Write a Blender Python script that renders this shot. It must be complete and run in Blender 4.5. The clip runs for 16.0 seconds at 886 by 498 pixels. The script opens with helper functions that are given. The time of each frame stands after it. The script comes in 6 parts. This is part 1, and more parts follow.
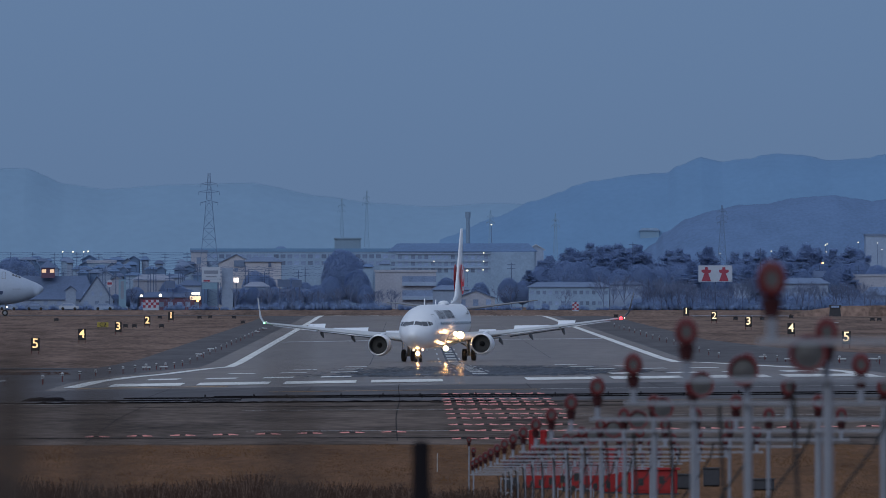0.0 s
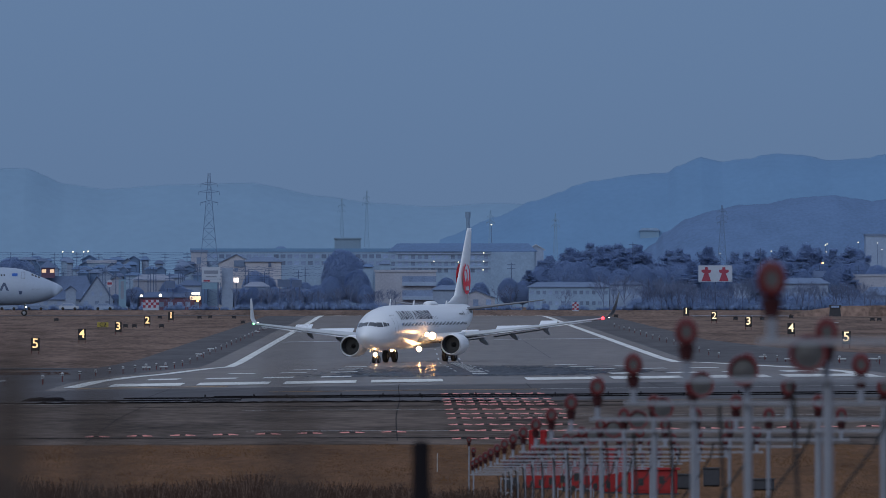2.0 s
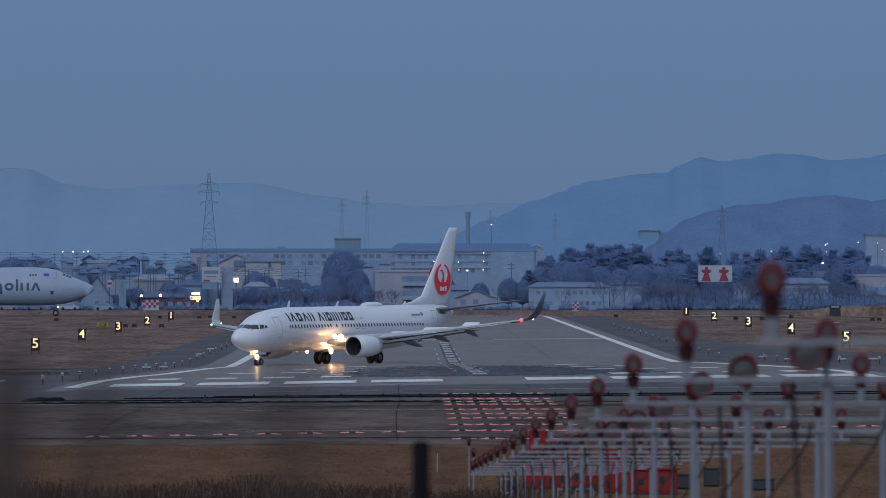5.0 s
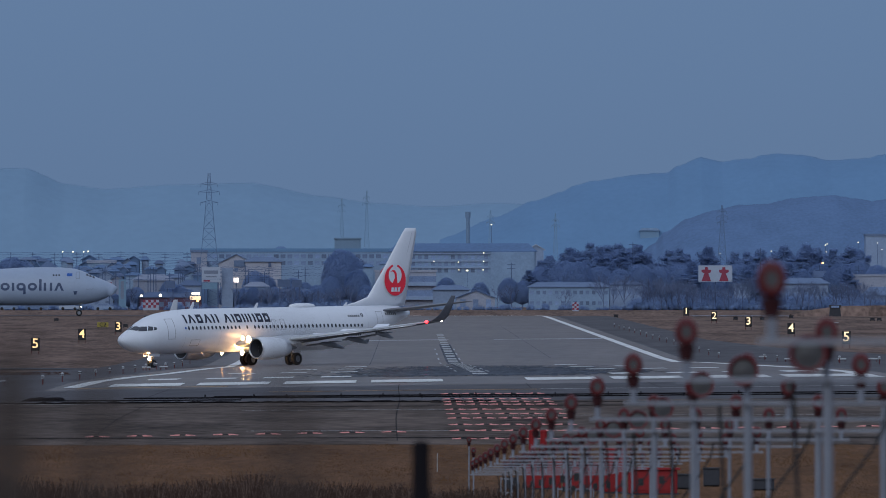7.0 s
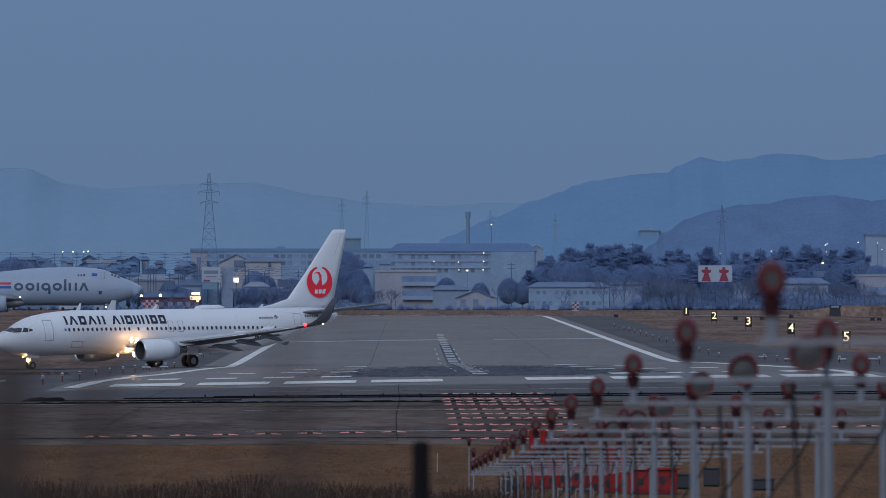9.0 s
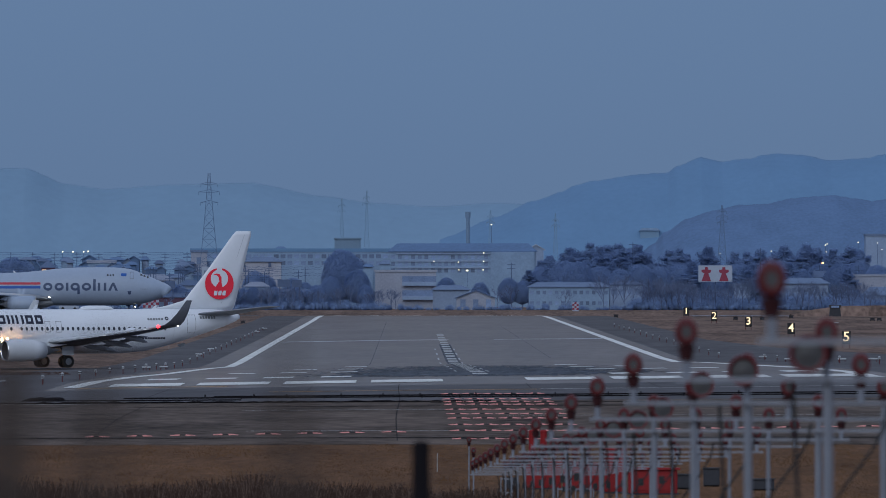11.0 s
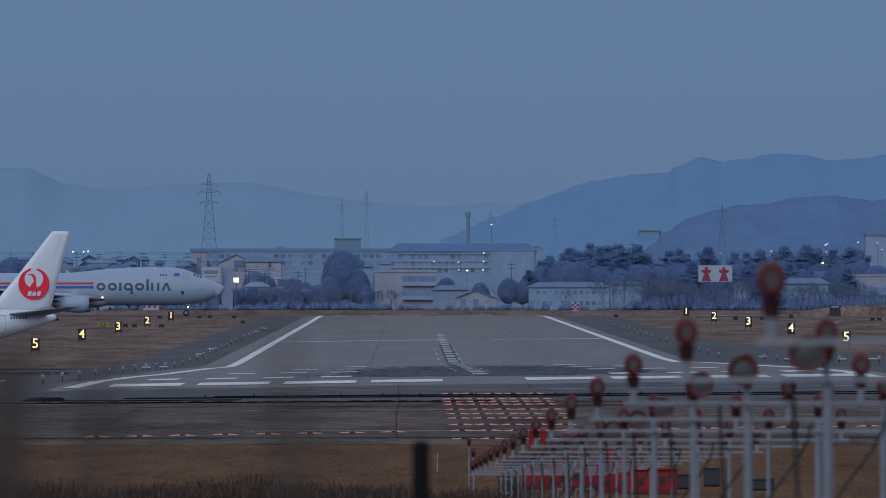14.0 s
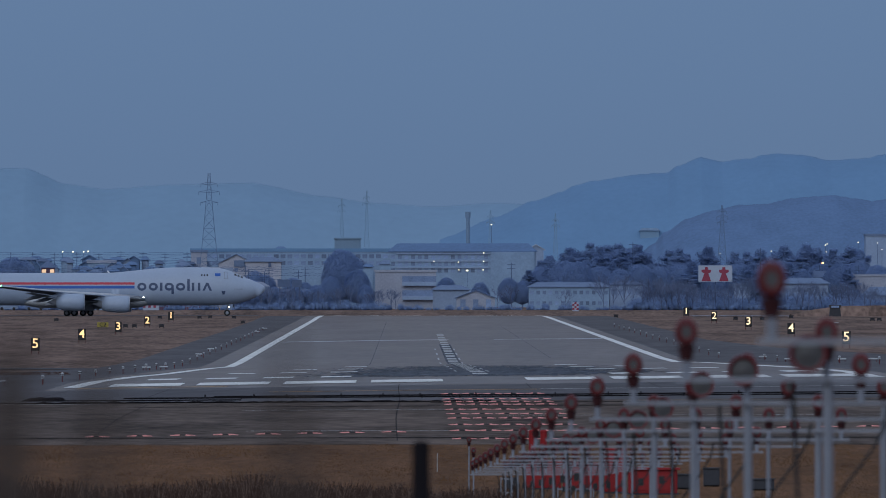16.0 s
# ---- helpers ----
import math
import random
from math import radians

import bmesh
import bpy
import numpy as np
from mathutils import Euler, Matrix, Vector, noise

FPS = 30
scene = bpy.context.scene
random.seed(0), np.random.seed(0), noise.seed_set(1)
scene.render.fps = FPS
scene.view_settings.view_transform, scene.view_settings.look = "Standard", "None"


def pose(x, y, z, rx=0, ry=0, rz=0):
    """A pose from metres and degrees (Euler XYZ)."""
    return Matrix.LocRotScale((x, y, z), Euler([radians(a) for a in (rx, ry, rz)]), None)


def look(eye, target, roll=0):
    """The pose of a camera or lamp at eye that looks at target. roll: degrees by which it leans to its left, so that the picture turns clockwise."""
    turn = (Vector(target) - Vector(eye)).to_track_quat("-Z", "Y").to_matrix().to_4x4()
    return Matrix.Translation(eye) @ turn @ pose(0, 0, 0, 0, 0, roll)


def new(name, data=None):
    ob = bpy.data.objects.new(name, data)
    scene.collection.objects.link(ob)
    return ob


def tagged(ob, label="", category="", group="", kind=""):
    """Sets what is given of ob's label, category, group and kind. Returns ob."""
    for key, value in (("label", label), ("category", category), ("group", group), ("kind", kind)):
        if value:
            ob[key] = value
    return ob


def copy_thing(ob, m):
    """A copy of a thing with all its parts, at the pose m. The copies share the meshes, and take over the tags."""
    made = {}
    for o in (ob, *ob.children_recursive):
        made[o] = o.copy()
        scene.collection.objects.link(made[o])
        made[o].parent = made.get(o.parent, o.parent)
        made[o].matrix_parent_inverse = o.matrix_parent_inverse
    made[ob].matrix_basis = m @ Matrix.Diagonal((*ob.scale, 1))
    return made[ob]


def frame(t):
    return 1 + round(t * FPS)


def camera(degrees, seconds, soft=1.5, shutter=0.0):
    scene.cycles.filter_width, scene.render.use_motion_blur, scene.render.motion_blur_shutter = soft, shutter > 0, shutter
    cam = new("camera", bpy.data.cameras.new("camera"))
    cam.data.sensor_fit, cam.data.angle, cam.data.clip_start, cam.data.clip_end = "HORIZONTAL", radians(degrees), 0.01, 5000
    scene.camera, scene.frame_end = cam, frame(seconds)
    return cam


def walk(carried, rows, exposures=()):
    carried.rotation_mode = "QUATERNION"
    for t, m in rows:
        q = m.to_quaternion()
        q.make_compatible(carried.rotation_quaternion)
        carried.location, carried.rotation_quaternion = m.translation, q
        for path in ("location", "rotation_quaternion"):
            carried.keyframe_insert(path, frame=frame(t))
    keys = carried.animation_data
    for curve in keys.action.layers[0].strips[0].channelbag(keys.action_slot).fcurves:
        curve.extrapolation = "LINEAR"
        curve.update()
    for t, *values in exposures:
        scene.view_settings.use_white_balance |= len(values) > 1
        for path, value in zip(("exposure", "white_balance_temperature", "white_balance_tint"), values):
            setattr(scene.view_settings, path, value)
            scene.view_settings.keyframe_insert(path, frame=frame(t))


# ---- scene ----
# ---- camera: a tripod on the bank behind the runway end, long lens ----
EYE = Vector((0, 0, 9.1))
FOCAL = 34900.0          # long lens: breadth of 1568 units at this distance
cam = camera(2 * math.degrees(math.atan(784 / FOCAL)), 16.0, soft=0.75)
aim = look(EYE, EYE + Vector((63 / FOCAL, 1, 32 / FOCAL)))
walk(cam, [(0.0, aim), (16.0, aim)])
cam.data.dof.use_dof = True
cam.data.dof.focus_distance = 1900
cam.data.dof.aperture_fstop = 14.5

# ---- light: dusk under an even overcast ----
world = bpy.data.worlds.new("dusk")
scene.world = world
world.use_nodes = True
wn, wl = world.node_tree.nodes, world.node_tree.links
wn.clear()
sky = wn.new("ShaderNodeTexSky")
sky.sky_type, sky.sun_disc = "NISHITA", False
sky.sun_elevation, sky.sun_rotation = radians(26), radians(197)
bg_sky = wn.new("ShaderNodeBackground")
bg_sky.inputs["Strength"].default_value = 0.004
wl.new(sky.outputs[0], bg_sky.inputs[0])
geo = wn.new("ShaderNodeTexCoord")
sep = wn.new("ShaderNodeSeparateXYZ")
wl.new(geo.outputs["Generated"], sep.inputs[0])
ramp = wn.new("ShaderNodeValToRGB")
ramp.color_ramp.elements[0].position, ramp.color_ramp.elements[0].color = 0.0, (0.098, 0.170, 0.305, 1)
ramp.color_ramp.elements[1].position, ramp.color_ramp.elements[1].color = 1.0, (0.42, 0.50, 0.66, 1)
low = ramp.color_ramp.elements.new(0.014)
low.color = (0.103, 0.184, 0.336, 1)
mid = ramp.color_ramp.elements.new(0.2)
mid.color = (0.26, 0.34, 0.50, 1)
wl.new(sep.outputs["Z"], ramp.inputs[0])
bg_cloud = wn.new("ShaderNodeBackground")
bg_cloud.inputs["Strength"].default_value = 1.0
wl.new(ramp.outputs[0], bg_cloud.inputs[0])
both = wn.new("ShaderNodeAddShader")
wl.new(bg_sky.outputs[0], both.inputs[0])
wl.new(bg_cloud.outputs[0], both.inputs[1])
wout = wn.new("ShaderNodeOutputWorld")
wl.new(both.outputs[0], wout.inputs[0])

sun = new("sun", bpy.data.lights.new("sun", "SUN"))
sun.data.energy, sun.data.angle, sun.data.color = 0.95, radians(40), (0.88, 0.94, 1.0)
sun.matrix_world = look((0, 0, 500), (90, 300, 345))
scene.view_settings.exposure = 0.0

# ---- materials ----
MATS = {}


def mat(name, color, rough=0.6, metal=0.0, vary=0.15, scale=1.0, spec=0.3, bump=0.0, fine=8.0, stretch=(1, 1, 1), per_piece=0.0):
    """A painted or natural surface: two sizes of mottling, some relief."""
    if name in MATS:
        return MATS[name]
    m = MATS[name] = bpy.data.materials.new(name)
    m.use_nodes = True
    n, l = m.node_tree.nodes, m.node_tree.links
    b = n["Principled BSDF"]
    b.inputs["Roughness"].default_value, b.inputs["Metallic"].default_value = rough, metal
    b.inputs["Specular IOR Level"].default_value = spec
    tc, mp = n.new("ShaderNodeTexCoord"), n.new("ShaderNodeMapping")
    mp.inputs["Scale"].default_value = stretch
    l.new(tc.outputs["Object"], mp.inputs[0])
    big, small = n.new("ShaderNodeTexNoise"), n.new("ShaderNodeTexNoise")
    for t, s in ((big, scale), (small, scale * fine)):
        t.inputs["Scale"].default_value, t.inputs["Detail"].default_value = s, 5
        l.new(mp.outputs[0], t.inputs["Vector"])
    add = n.new("ShaderNodeMath")
    add.operation = "ADD"
    l.new(big.outputs[0], add.inputs[0]), l.new(small.outputs[0], add.inputs[1])
    rng = n.new("ShaderNodeMapRange")
    rng.inputs["From Min"].default_value, rng.inputs["From Max"].default_value = 0.6, 1.4
    rng.inputs["To Min"].default_value, rng.inputs["To Max"].default_value = 1 - vary, 1 + vary
    l.new(add.outputs[0], rng.inputs[0])
    last = rng.outputs[0]
    if per_piece:
        info, r2, mul = n.new("ShaderNodeObjectInfo"), n.new("ShaderNodeMapRange"), n.new("ShaderNodeMath")
        r2.inputs["To Min"].default_value, r2.inputs["To Max"].default_value = 1 - per_piece, 1 + per_piece
        l.new(info.outputs["Random"], r2.inputs[0])
        mul.operation = "MULTIPLY"
        l.new(last, mul.inputs[0]), l.new(r2.outputs[0], mul.inputs[1])
        last = mul.outputs[0]
    mix = n.new("ShaderNodeVectorMath")
    mix.operation = "SCALE"
    mix.inputs[0].default_value = color
    l.new(last, mix.inputs["Scale"])
    l.new(mix.outputs[0], b.inputs["Base Color"])
    if bump:
        bp = n.new("ShaderNodeBump")
        bp.inputs["Strength"].default_value = bump
        l.new(small.outputs[0], bp.inputs["Height"]), l.new(bp.outputs[0], b.inputs["Normal"])
    return m


def glow(name, color, strength):
    if name in MATS:
        return MATS[name]
    m = MATS[name] = bpy.data.materials.new(name)
    m.use_nodes = True
    b = m.node_tree.nodes["Principled BSDF"]
    b.inputs["Base Color"].default_value = (0.3, 0.3, 0.3, 1)
    b.inputs["Emission Color"].default_value = (*color, 1)
    b.inputs["Emission Strength"].default_value = strength
    return m


ASPHALT = mat("asphalt", (0.172, 0.137, 0.120), 0.6, vary=0.24, scale=0.12, spec=0.05, fine=7, stretch=(1, 0.06, 1))


def damp(m, weight):
    """A thin film of drizzle on the paving that draws lights out into streaks along the runway."""
    n, l = m.node_tree.nodes, m.node_tree.links
    gl, mx, tx = n.new("ShaderNodeBsdfAnisotropic"), n.new("ShaderNodeMixShader"), n.new("ShaderNodeCombineXYZ")
    tx.inputs[0].default_value = 1.0
    gl.inputs["Roughness"].default_value, gl.inputs["Anisotropy"].default_value = 0.036, 0.6
    gl.inputs["Color"].default_value = (0.92, 0.88, 0.82, 1)
    l.new(tx.outputs[0], gl.inputs["Tangent"])
    mx.inputs[0].default_value = weight
    l.new(n["Principled BSDF"].outputs[0], mx.inputs[1]), l.new(gl.outputs[0], mx.inputs[2])
    l.new(mx.outputs[0], n["Material Output"].inputs["Surface"])


damp(ASPHALT, 0.22)
RUBBER = mat("tyre_rubber_marks", (0.070, 0.070, 0.084), 0.9, vary=0.7, scale=0.5, spec=0.02, fine=5, stretch=(1, 0.05, 1))
damp(RUBBER, 0.22)
CONCRETE = mat("old_concrete", (0.097, 0.074, 0.063), 0.85, vary=0.8, scale=0.5, spec=0.02, fine=6, stretch=(0.5, 0.09, 1))
SHOULDER = mat("shoulder_asphalt", (0.098, 0.094, 0.102), 0.85, vary=0.3, scale=0.08, spec=0.03, stretch=(1, 0.15, 1))
GRASS = mat("winter_grass", (0.152, 0.101, 0.081), 0.95, vary=0.8, scale=0.16, spec=0.05, fine=9, stretch=(1, 0.06, 1))
VERGE = mat("rough_verge_grass", (0.122, 0.064, 0.036), 0.95, vary=0.5, scale=0.6, spec=0.03, fine=6, stretch=(1, 0.12, 1))
BLADES = mat("dry_grass_blades", (0.112, 0.060, 0.031), 0.9, vary=0.45, scale=0.35, spec=0.05, stretch=(1, 0.1, 1))
PAINT_WHITE = mat("road_paint_white", (0.62, 0.61, 0.58), 0.6, vary=0.28, scale=0.25, spec=0.2, stretch=(1, 0.1, 1))
PAINT_FADED = mat("road_paint_faded", (0.36, 0.355, 0.35), 0.7, vary=0.5, scale=0.5, spec=0.2, stretch=(1, 0.1, 1))
PAINT_YELLOW = mat("road_paint_yellow", (0.33, 0.18, 0.06), 0.7, vary=0.3, scale=0.4)
TAR = mat("black_tar", (0.012, 0.011, 0.013), 0.9, vary=0.3, scale=0.5, spec=0.02)
SIGN_YELLOW = mat("sign_yellow", (0.30, 0.235, 0.05), 0.6, vary=0.1, scale=2)
JOINT = mat("pavement_joint", (0.030, 0.028, 0.030), 0.9, vary=0.3, scale=0.5, spec=0.02)
WHITE = mat("aircraft_white", (0.66, 0.685, 0.735), 0.28, vary=0.035, scale=0.35, spec=0.5)
# the far freighter's white, lowered and blued to paint in haze
WHITE_HAZED = mat("aircraft_white_haze_tint", (0.285, 0.345, 0.45), 0.45, vary=0.05, scale=0.25, spec=0.4)
GREY_WING = mat("wing_grey", (0.42, 0.44, 0.47), 0.42, vary=0.08, scale=0.5)
WINGLET = mat("winglet_charcoal", (0.085, 0.09, 0.11), 0.4, vary=0.1, scale=0.8)
# under-wing shade put into the colour of a separate lower sheet
SHADED_SKIN = mat("wing_skin_shade", (0.115, 0.125, 0.15), 0.8, vary=0.15, scale=0.6, spec=0.1)
# grey darkened for shade under flaps and tailplane; nozzles and skid share it
DARK_WING = mat("wing_shade_dark_grey", (0.175, 0.19, 0.22), 0.5, vary=0.12, scale=0.5)
METAL = mat("bare_metal", (0.62, 0.63, 0.65), 0.28, 1.0, vary=0.06, scale=1.0)
DUCT = mat("inlet_duct_grey", (0.045, 0.047, 0.055), 0.7, vary=0.15, scale=2)
FAN = mat("fan_dark", (0.018, 0.019, 0.022), 0.4, vary=0.2, scale=2.0)
TYRE = mat("tyre", (0.022, 0.022, 0.024), 0.8, vary=0.2, scale=3)
GLASS_DARK = mat("cockpit_glass", (0.03, 0.036, 0.05), 0.08, vary=0.1, scale=1, spec=0.7)
WINDOW = mat("cabin_window", (0.045, 0.05, 0.065), 0.2, vary=0.2, scale=1, spec=0.5)
NAVY = mat("title_navy", (0.018, 0.022, 0.045), 0.4, vary=0.1, scale=1)
SLATE = mat("title_slate_blue", (0.045, 0.07, 0.14), 0.45, vary=0.08, scale=1)
RED = mat("emblem_red", (0.82, 0.030, 0.058), 0.4, vary=0.06, scale=1)
STRIPE_RED = mat("stripe_red", (0.40, 0.035, 0.06), 0.45, vary=0.06, scale=0.5)
STRIPE_BLUE = mat("stripe_blue", (0.02, 0.09, 0.34), 0.45, vary=0.06, scale=0.5)
LINE_GREY = mat("panel_line", (0.16, 0.17, 0.19), 0.5, vary=0.1, scale=1)
GALV = mat("galvanised_grey", (0.215, 0.228, 0.262), 0.5, 0.3, vary=0.15, scale=4)
RED_PAINT = mat("lamp_red_paint", (0.095, 0.010, 0.012), 0.55, vary=0.2, scale=6)
RED_DARK = mat("lamp_neck_dark_red", (0.034, 0.006, 0.008), 0.6, vary=0.2, scale=6)
RED_BRIGHT = mat("shelter_red_paint", (0.23, 0.008, 0.010), 0.6, vary=0.15, scale=2)
BLACK = mat("black_steel", (0.018, 0.018, 0.02), 0.6, vary=0.2, scale=3)
MARKER = mat("marker_white", (0.42, 0.43, 0.45), 0.6, vary=0.15, scale=3)
LENS = mat("lamp_lens", (0.05, 0.048, 0.05), 0.45, vary=0.2, scale=6, spec=0.35)
LANDING = glow("landing_light", (1.0, 0.52, 0.20), 34)
LANDING_LOW = glow("low_landing_light", (1.0, 0.54, 0.22), 150)
NAV_RED = glow("nav_red", (1.0, 0.012, 0.02), 6)
BOX_GREY = mat("equipment_grey", (0.036, 0.037, 0.045), 0.7, vary=0.25, scale=2)
NAV_GREEN = glow("nav_green", (0.2, 1.0, 0.35), 4)
NAV_WHITE = glow("nav_white", (1.0, 0.95, 0.8), 10)
DIGIT = glow("sign_digit", (1.0, 0.74, 0.40), 1.35)
DIGIT_AMBER = glow("sign_digit_amber", (1.0, 0.60, 0.22), 1.5)
STREET = glow("street_light", (1.0, 0.92, 0.62), 2.5)
STREET_AMBER = glow("street_light_amber", (1.0, 0.45, 0.12), 5)
RED_INSET = glow("inset_red", (1.0, 0.12, 0.08), 0.32)


# ---- mesh helpers ----
def part(name, bm, material, parent=None, label="", smooth=False):
    me = bpy.data.meshes.new(name)
    bmesh.ops.recalc_face_normals(bm, faces=bm.faces)
    bm.to_mesh(me)
    bm.free()
    me.materials.append(material)
    if smooth:
        me.polygons.foreach_set("use_smooth", [True] * len(me.polygons))
    ob = new(name, me)
    if parent is not None:
        ob.parent = parent
    if label:
        tagged(ob, label)
    return ob


def shared(name, me, parent, m):
    ob = new(name, me)
    ob.parent, ob.matrix_basis = parent, m
    return ob


def B():
    return bmesh.new()


def box(bm, x0, x1, y0, y1, z0, z1):
    v = [bm.verts.new((x, y, z)) for z in (z0, z1) for x, y in ((x0, y0), (x1, y0), (x1, y1), (x0, y1))]
    for f in ((3, 2, 1, 0), (4, 5, 6, 7), (0, 1, 5, 4), (1, 2, 6, 5), (2, 3, 7, 6), (3, 0, 4, 7)):
        bm.faces.new([v[i] for i in f])
    return bm


def prism(bm, pts, axis, a, b):
    """A polygon given in two axes, drawn out along the third from a to b."""
    def put(p, c):
        return {"x": (c, p[0], p[1]), "y": (p[0], c, p[1]), "z": (p[0], p[1], c)}[axis]
    lo, hi = [bm.verts.new(put(p, a)) for p in pts], [bm.verts.new(put(p, b)) for p in pts]
    bm.faces.new(lo[::-1]), bm.faces.new(hi)
    for i in range(len(pts)):
        j = (i + 1) % len(pts)
        bm.faces.new((lo[i], lo[j], hi[j], hi[i]))
    return bm


def rings(bm, loops, close=True, cap=True):
    """Skin a row of equal loops of points."""
    rows = [[bm.verts.new(p) for p in loop] for loop in loops]
    n = len(rows[0])
    for a, b in zip(rows, rows[1:]):
        for i in range(n if close else n - 1):
            j = (i + 1) % n
            bm.faces.new((a[i], a[j], b[j], b[i]))
    if cap:
        bm.faces.new(rows[0][::-1]), bm.faces.new(rows[-1])
    return bm


def rod(bm, p, q, r0, r1=None, n=8, cap=True):
    p, q = Vector(p), Vector(q)
    r1 = r0 if r1 is None else r1
    d = (q - p).normalized()
    u = d.orthogonal().normalized()
    w = d.cross(u)
    loops = [[c + r * (math.cos(a) * u + math.sin(a) * w) for a in (2 * math.pi * i / n for i in range(n))] for c, r in ((p, r0), (q, r1))]
    return rings(bm, loops, cap=cap)


def turned(bm, profile, axis_o, n=24, cap=False):
    """A lathe about the x axis through axis_o; profile of (x, radius)."""
    o = Vector(axis_o)
    return rings(bm, [[o + Vector((x, r * math.cos(a), r * math.sin(a))) for a in (2 * math.pi * i / n for i in range(n))] for x, r in profile], cap=cap)


def tube(bm, pts, r, n=6):
    """One bent round bar through the points."""
    pts = [Vector(p) for p in pts]
    loops = []
    for i, p in enumerate(pts):
        d = (pts[min(i + 1, len(pts) - 1)] - pts[max(i - 1, 0)]).normalized()
        u = d.cross(Vector((0.3, 1, 0.2))).normalized()
        w = d.cross(u)
        loops.append([p + r * (math.cos(a) * u + math.sin(a) * w) for a in (2 * math.pi * k / n for k in range(n))])
    return rings(bm, loops)


def ball(bm, c, r, squash=1.0, n=10):
    c = Vector(c)
    loops = []
    for k in range(1, 6):
        e = math.pi * k / 6
        loops.append([c + Vector((r * math.sin(e) * math.cos(a), r * math.sin(e) * math.sin(a), -r * squash * math.cos(e))) for a in (2 * math.pi * i / n for i in range(n))])
    return rings(bm, loops)


def lamp_face(bm, c, r, n=14):
    """A shallow domed lamp glass that looks along +x."""
    c = Vector(c)
    return rings(bm, [[c + Vector((x * r, f * r * math.cos(a), f * r * math.sin(a))) for a in (2 * math.pi * i / n for i in range(n))] for x, f in ((0.0, 1.0), (0.07, 0.75), (0.11, 0.35))])


def thing(name, label, category, m=Matrix(), group=""):
    ob = new(name)
    ob.matrix_basis = m
    return tagged(ob, label, category, group)


# ---- the lie of the land ----
LIE_D = [-200, 66, 84, 100, 300, 420, 540, 600, 688, 690, 780, 880, 900, 1000, 1100, 1200, 1250, 1400, 1600, 1780, 1880, 1900, 3400, 3500, 3700, 3950, 3990, 4060, 4980]
LIE_Z = [7.5, 7.5, 2.6, 1.1, 1.1, 1.3, 1.8, 2.07, 2.88, 2.75, 2.98, 2.98, 2.97, 2.90, 2.85, 2.55, 2.36, 1.78, 1.0, 0.22, 0.1, 0.1, 0.15, 0.15, -0.2, -0.75, -0.7, 0.15, 0.2]


def land(x, d):
    """Height of the ground; the runway is cambered."""
    z = float(np.interp(d, LIE_D, LIE_Z))
    fall = 0.016 * min(max(3 - x, 0), 26) * float(np.interp(d, [600, 900, 1000, 3400, 3700], [0, 0.4, 1, 1, 0]))
    fall += 0.06 * min(max(-18.5 - x, 0), 3.0) * float(np.interp(d, [1000, 1080, 1300, 1600], [0, 1, 1, 0]))
    rise = 0.012 * min(max(x - 5, 0), 42) * float(np.interp(d, [700, 1000, 1250, 1900, 3400, 3700], [0, 1, 1, 0.6, 0.6, 0]))
    return z - fall + rise


def strip(name, x_of, d0, d1, up, material, parent=None, label="", across=6, stations=None, kind="", skirt=False):
    """A sheet laid on the land from d0 to d1 ahead; x_of(d) gives its two sides."""
    ds = sorted({d0, d1, *[d for d in LIE_D if d0 < d < d1], *[d for d in (stations or []) if d0 < d < d1]})
    bm = B()
    rows = []
    if skirt:
        a, b = x_of(d0)
        rows.append([bm.verts.new((a + (b - a) * i / across, d0 - 0.02, land(a + (b - a) * i / across, d0) - 0.3)) for i in range(across + 1)])
    for d in ds:
        a, b = x_of(d)
        rows.append([bm.verts.new((a + (b - a) * i / across, d, land(a + (b - a) * i / across, d) + up)) for i in range(across + 1)])
    for r, s in zip(rows, rows[1:]):
        for i in range(across):
            bm.faces.new((r[i], r[i + 1], s[i + 1], s[i]))
    ob = part(name, bm, material, parent, label)
    if kind:
        tagged(ob, label, name.replace("_", " "), kind=kind)
    return ob


def slab(name, x0, x1, d0, d1, parent, material, up=0.05, label=""):
    """A thin plate of paint that follows the land."""
    return strip(name, lambda d: (x0, x1), d0, d1, up, material, parent, label, across=max(1, int(abs(x1 - x0) / 6)))


# the town at evening: mist is put into these cool, low-contrast base colours
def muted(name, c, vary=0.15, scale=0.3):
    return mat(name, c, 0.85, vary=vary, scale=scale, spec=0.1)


# aerial haze painted as base colour: the farther the ridge, the paler and bluer
HILL_FAR = muted("hill_haze_far", (0.178, 0.278, 0.392), 0.05, 0.05)
HILL_MID = muted("hill_haze_middle", (0.128, 0.230, 0.372), 0.06, 0.08)
HILL_NEAR = muted("hill_haze_near", (0.105, 0.172, 0.30), 0.16, 0.15)
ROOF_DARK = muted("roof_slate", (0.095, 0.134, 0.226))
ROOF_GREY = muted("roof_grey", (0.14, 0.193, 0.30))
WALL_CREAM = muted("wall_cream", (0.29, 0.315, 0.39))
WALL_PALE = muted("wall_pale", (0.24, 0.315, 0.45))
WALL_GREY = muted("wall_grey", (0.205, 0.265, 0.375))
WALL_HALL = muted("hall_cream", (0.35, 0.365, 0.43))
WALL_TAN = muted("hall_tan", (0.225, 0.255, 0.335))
WALL_MIST = muted("wall_mist_tint", (0.215, 0.305, 0.435))
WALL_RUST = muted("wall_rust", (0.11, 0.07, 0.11))
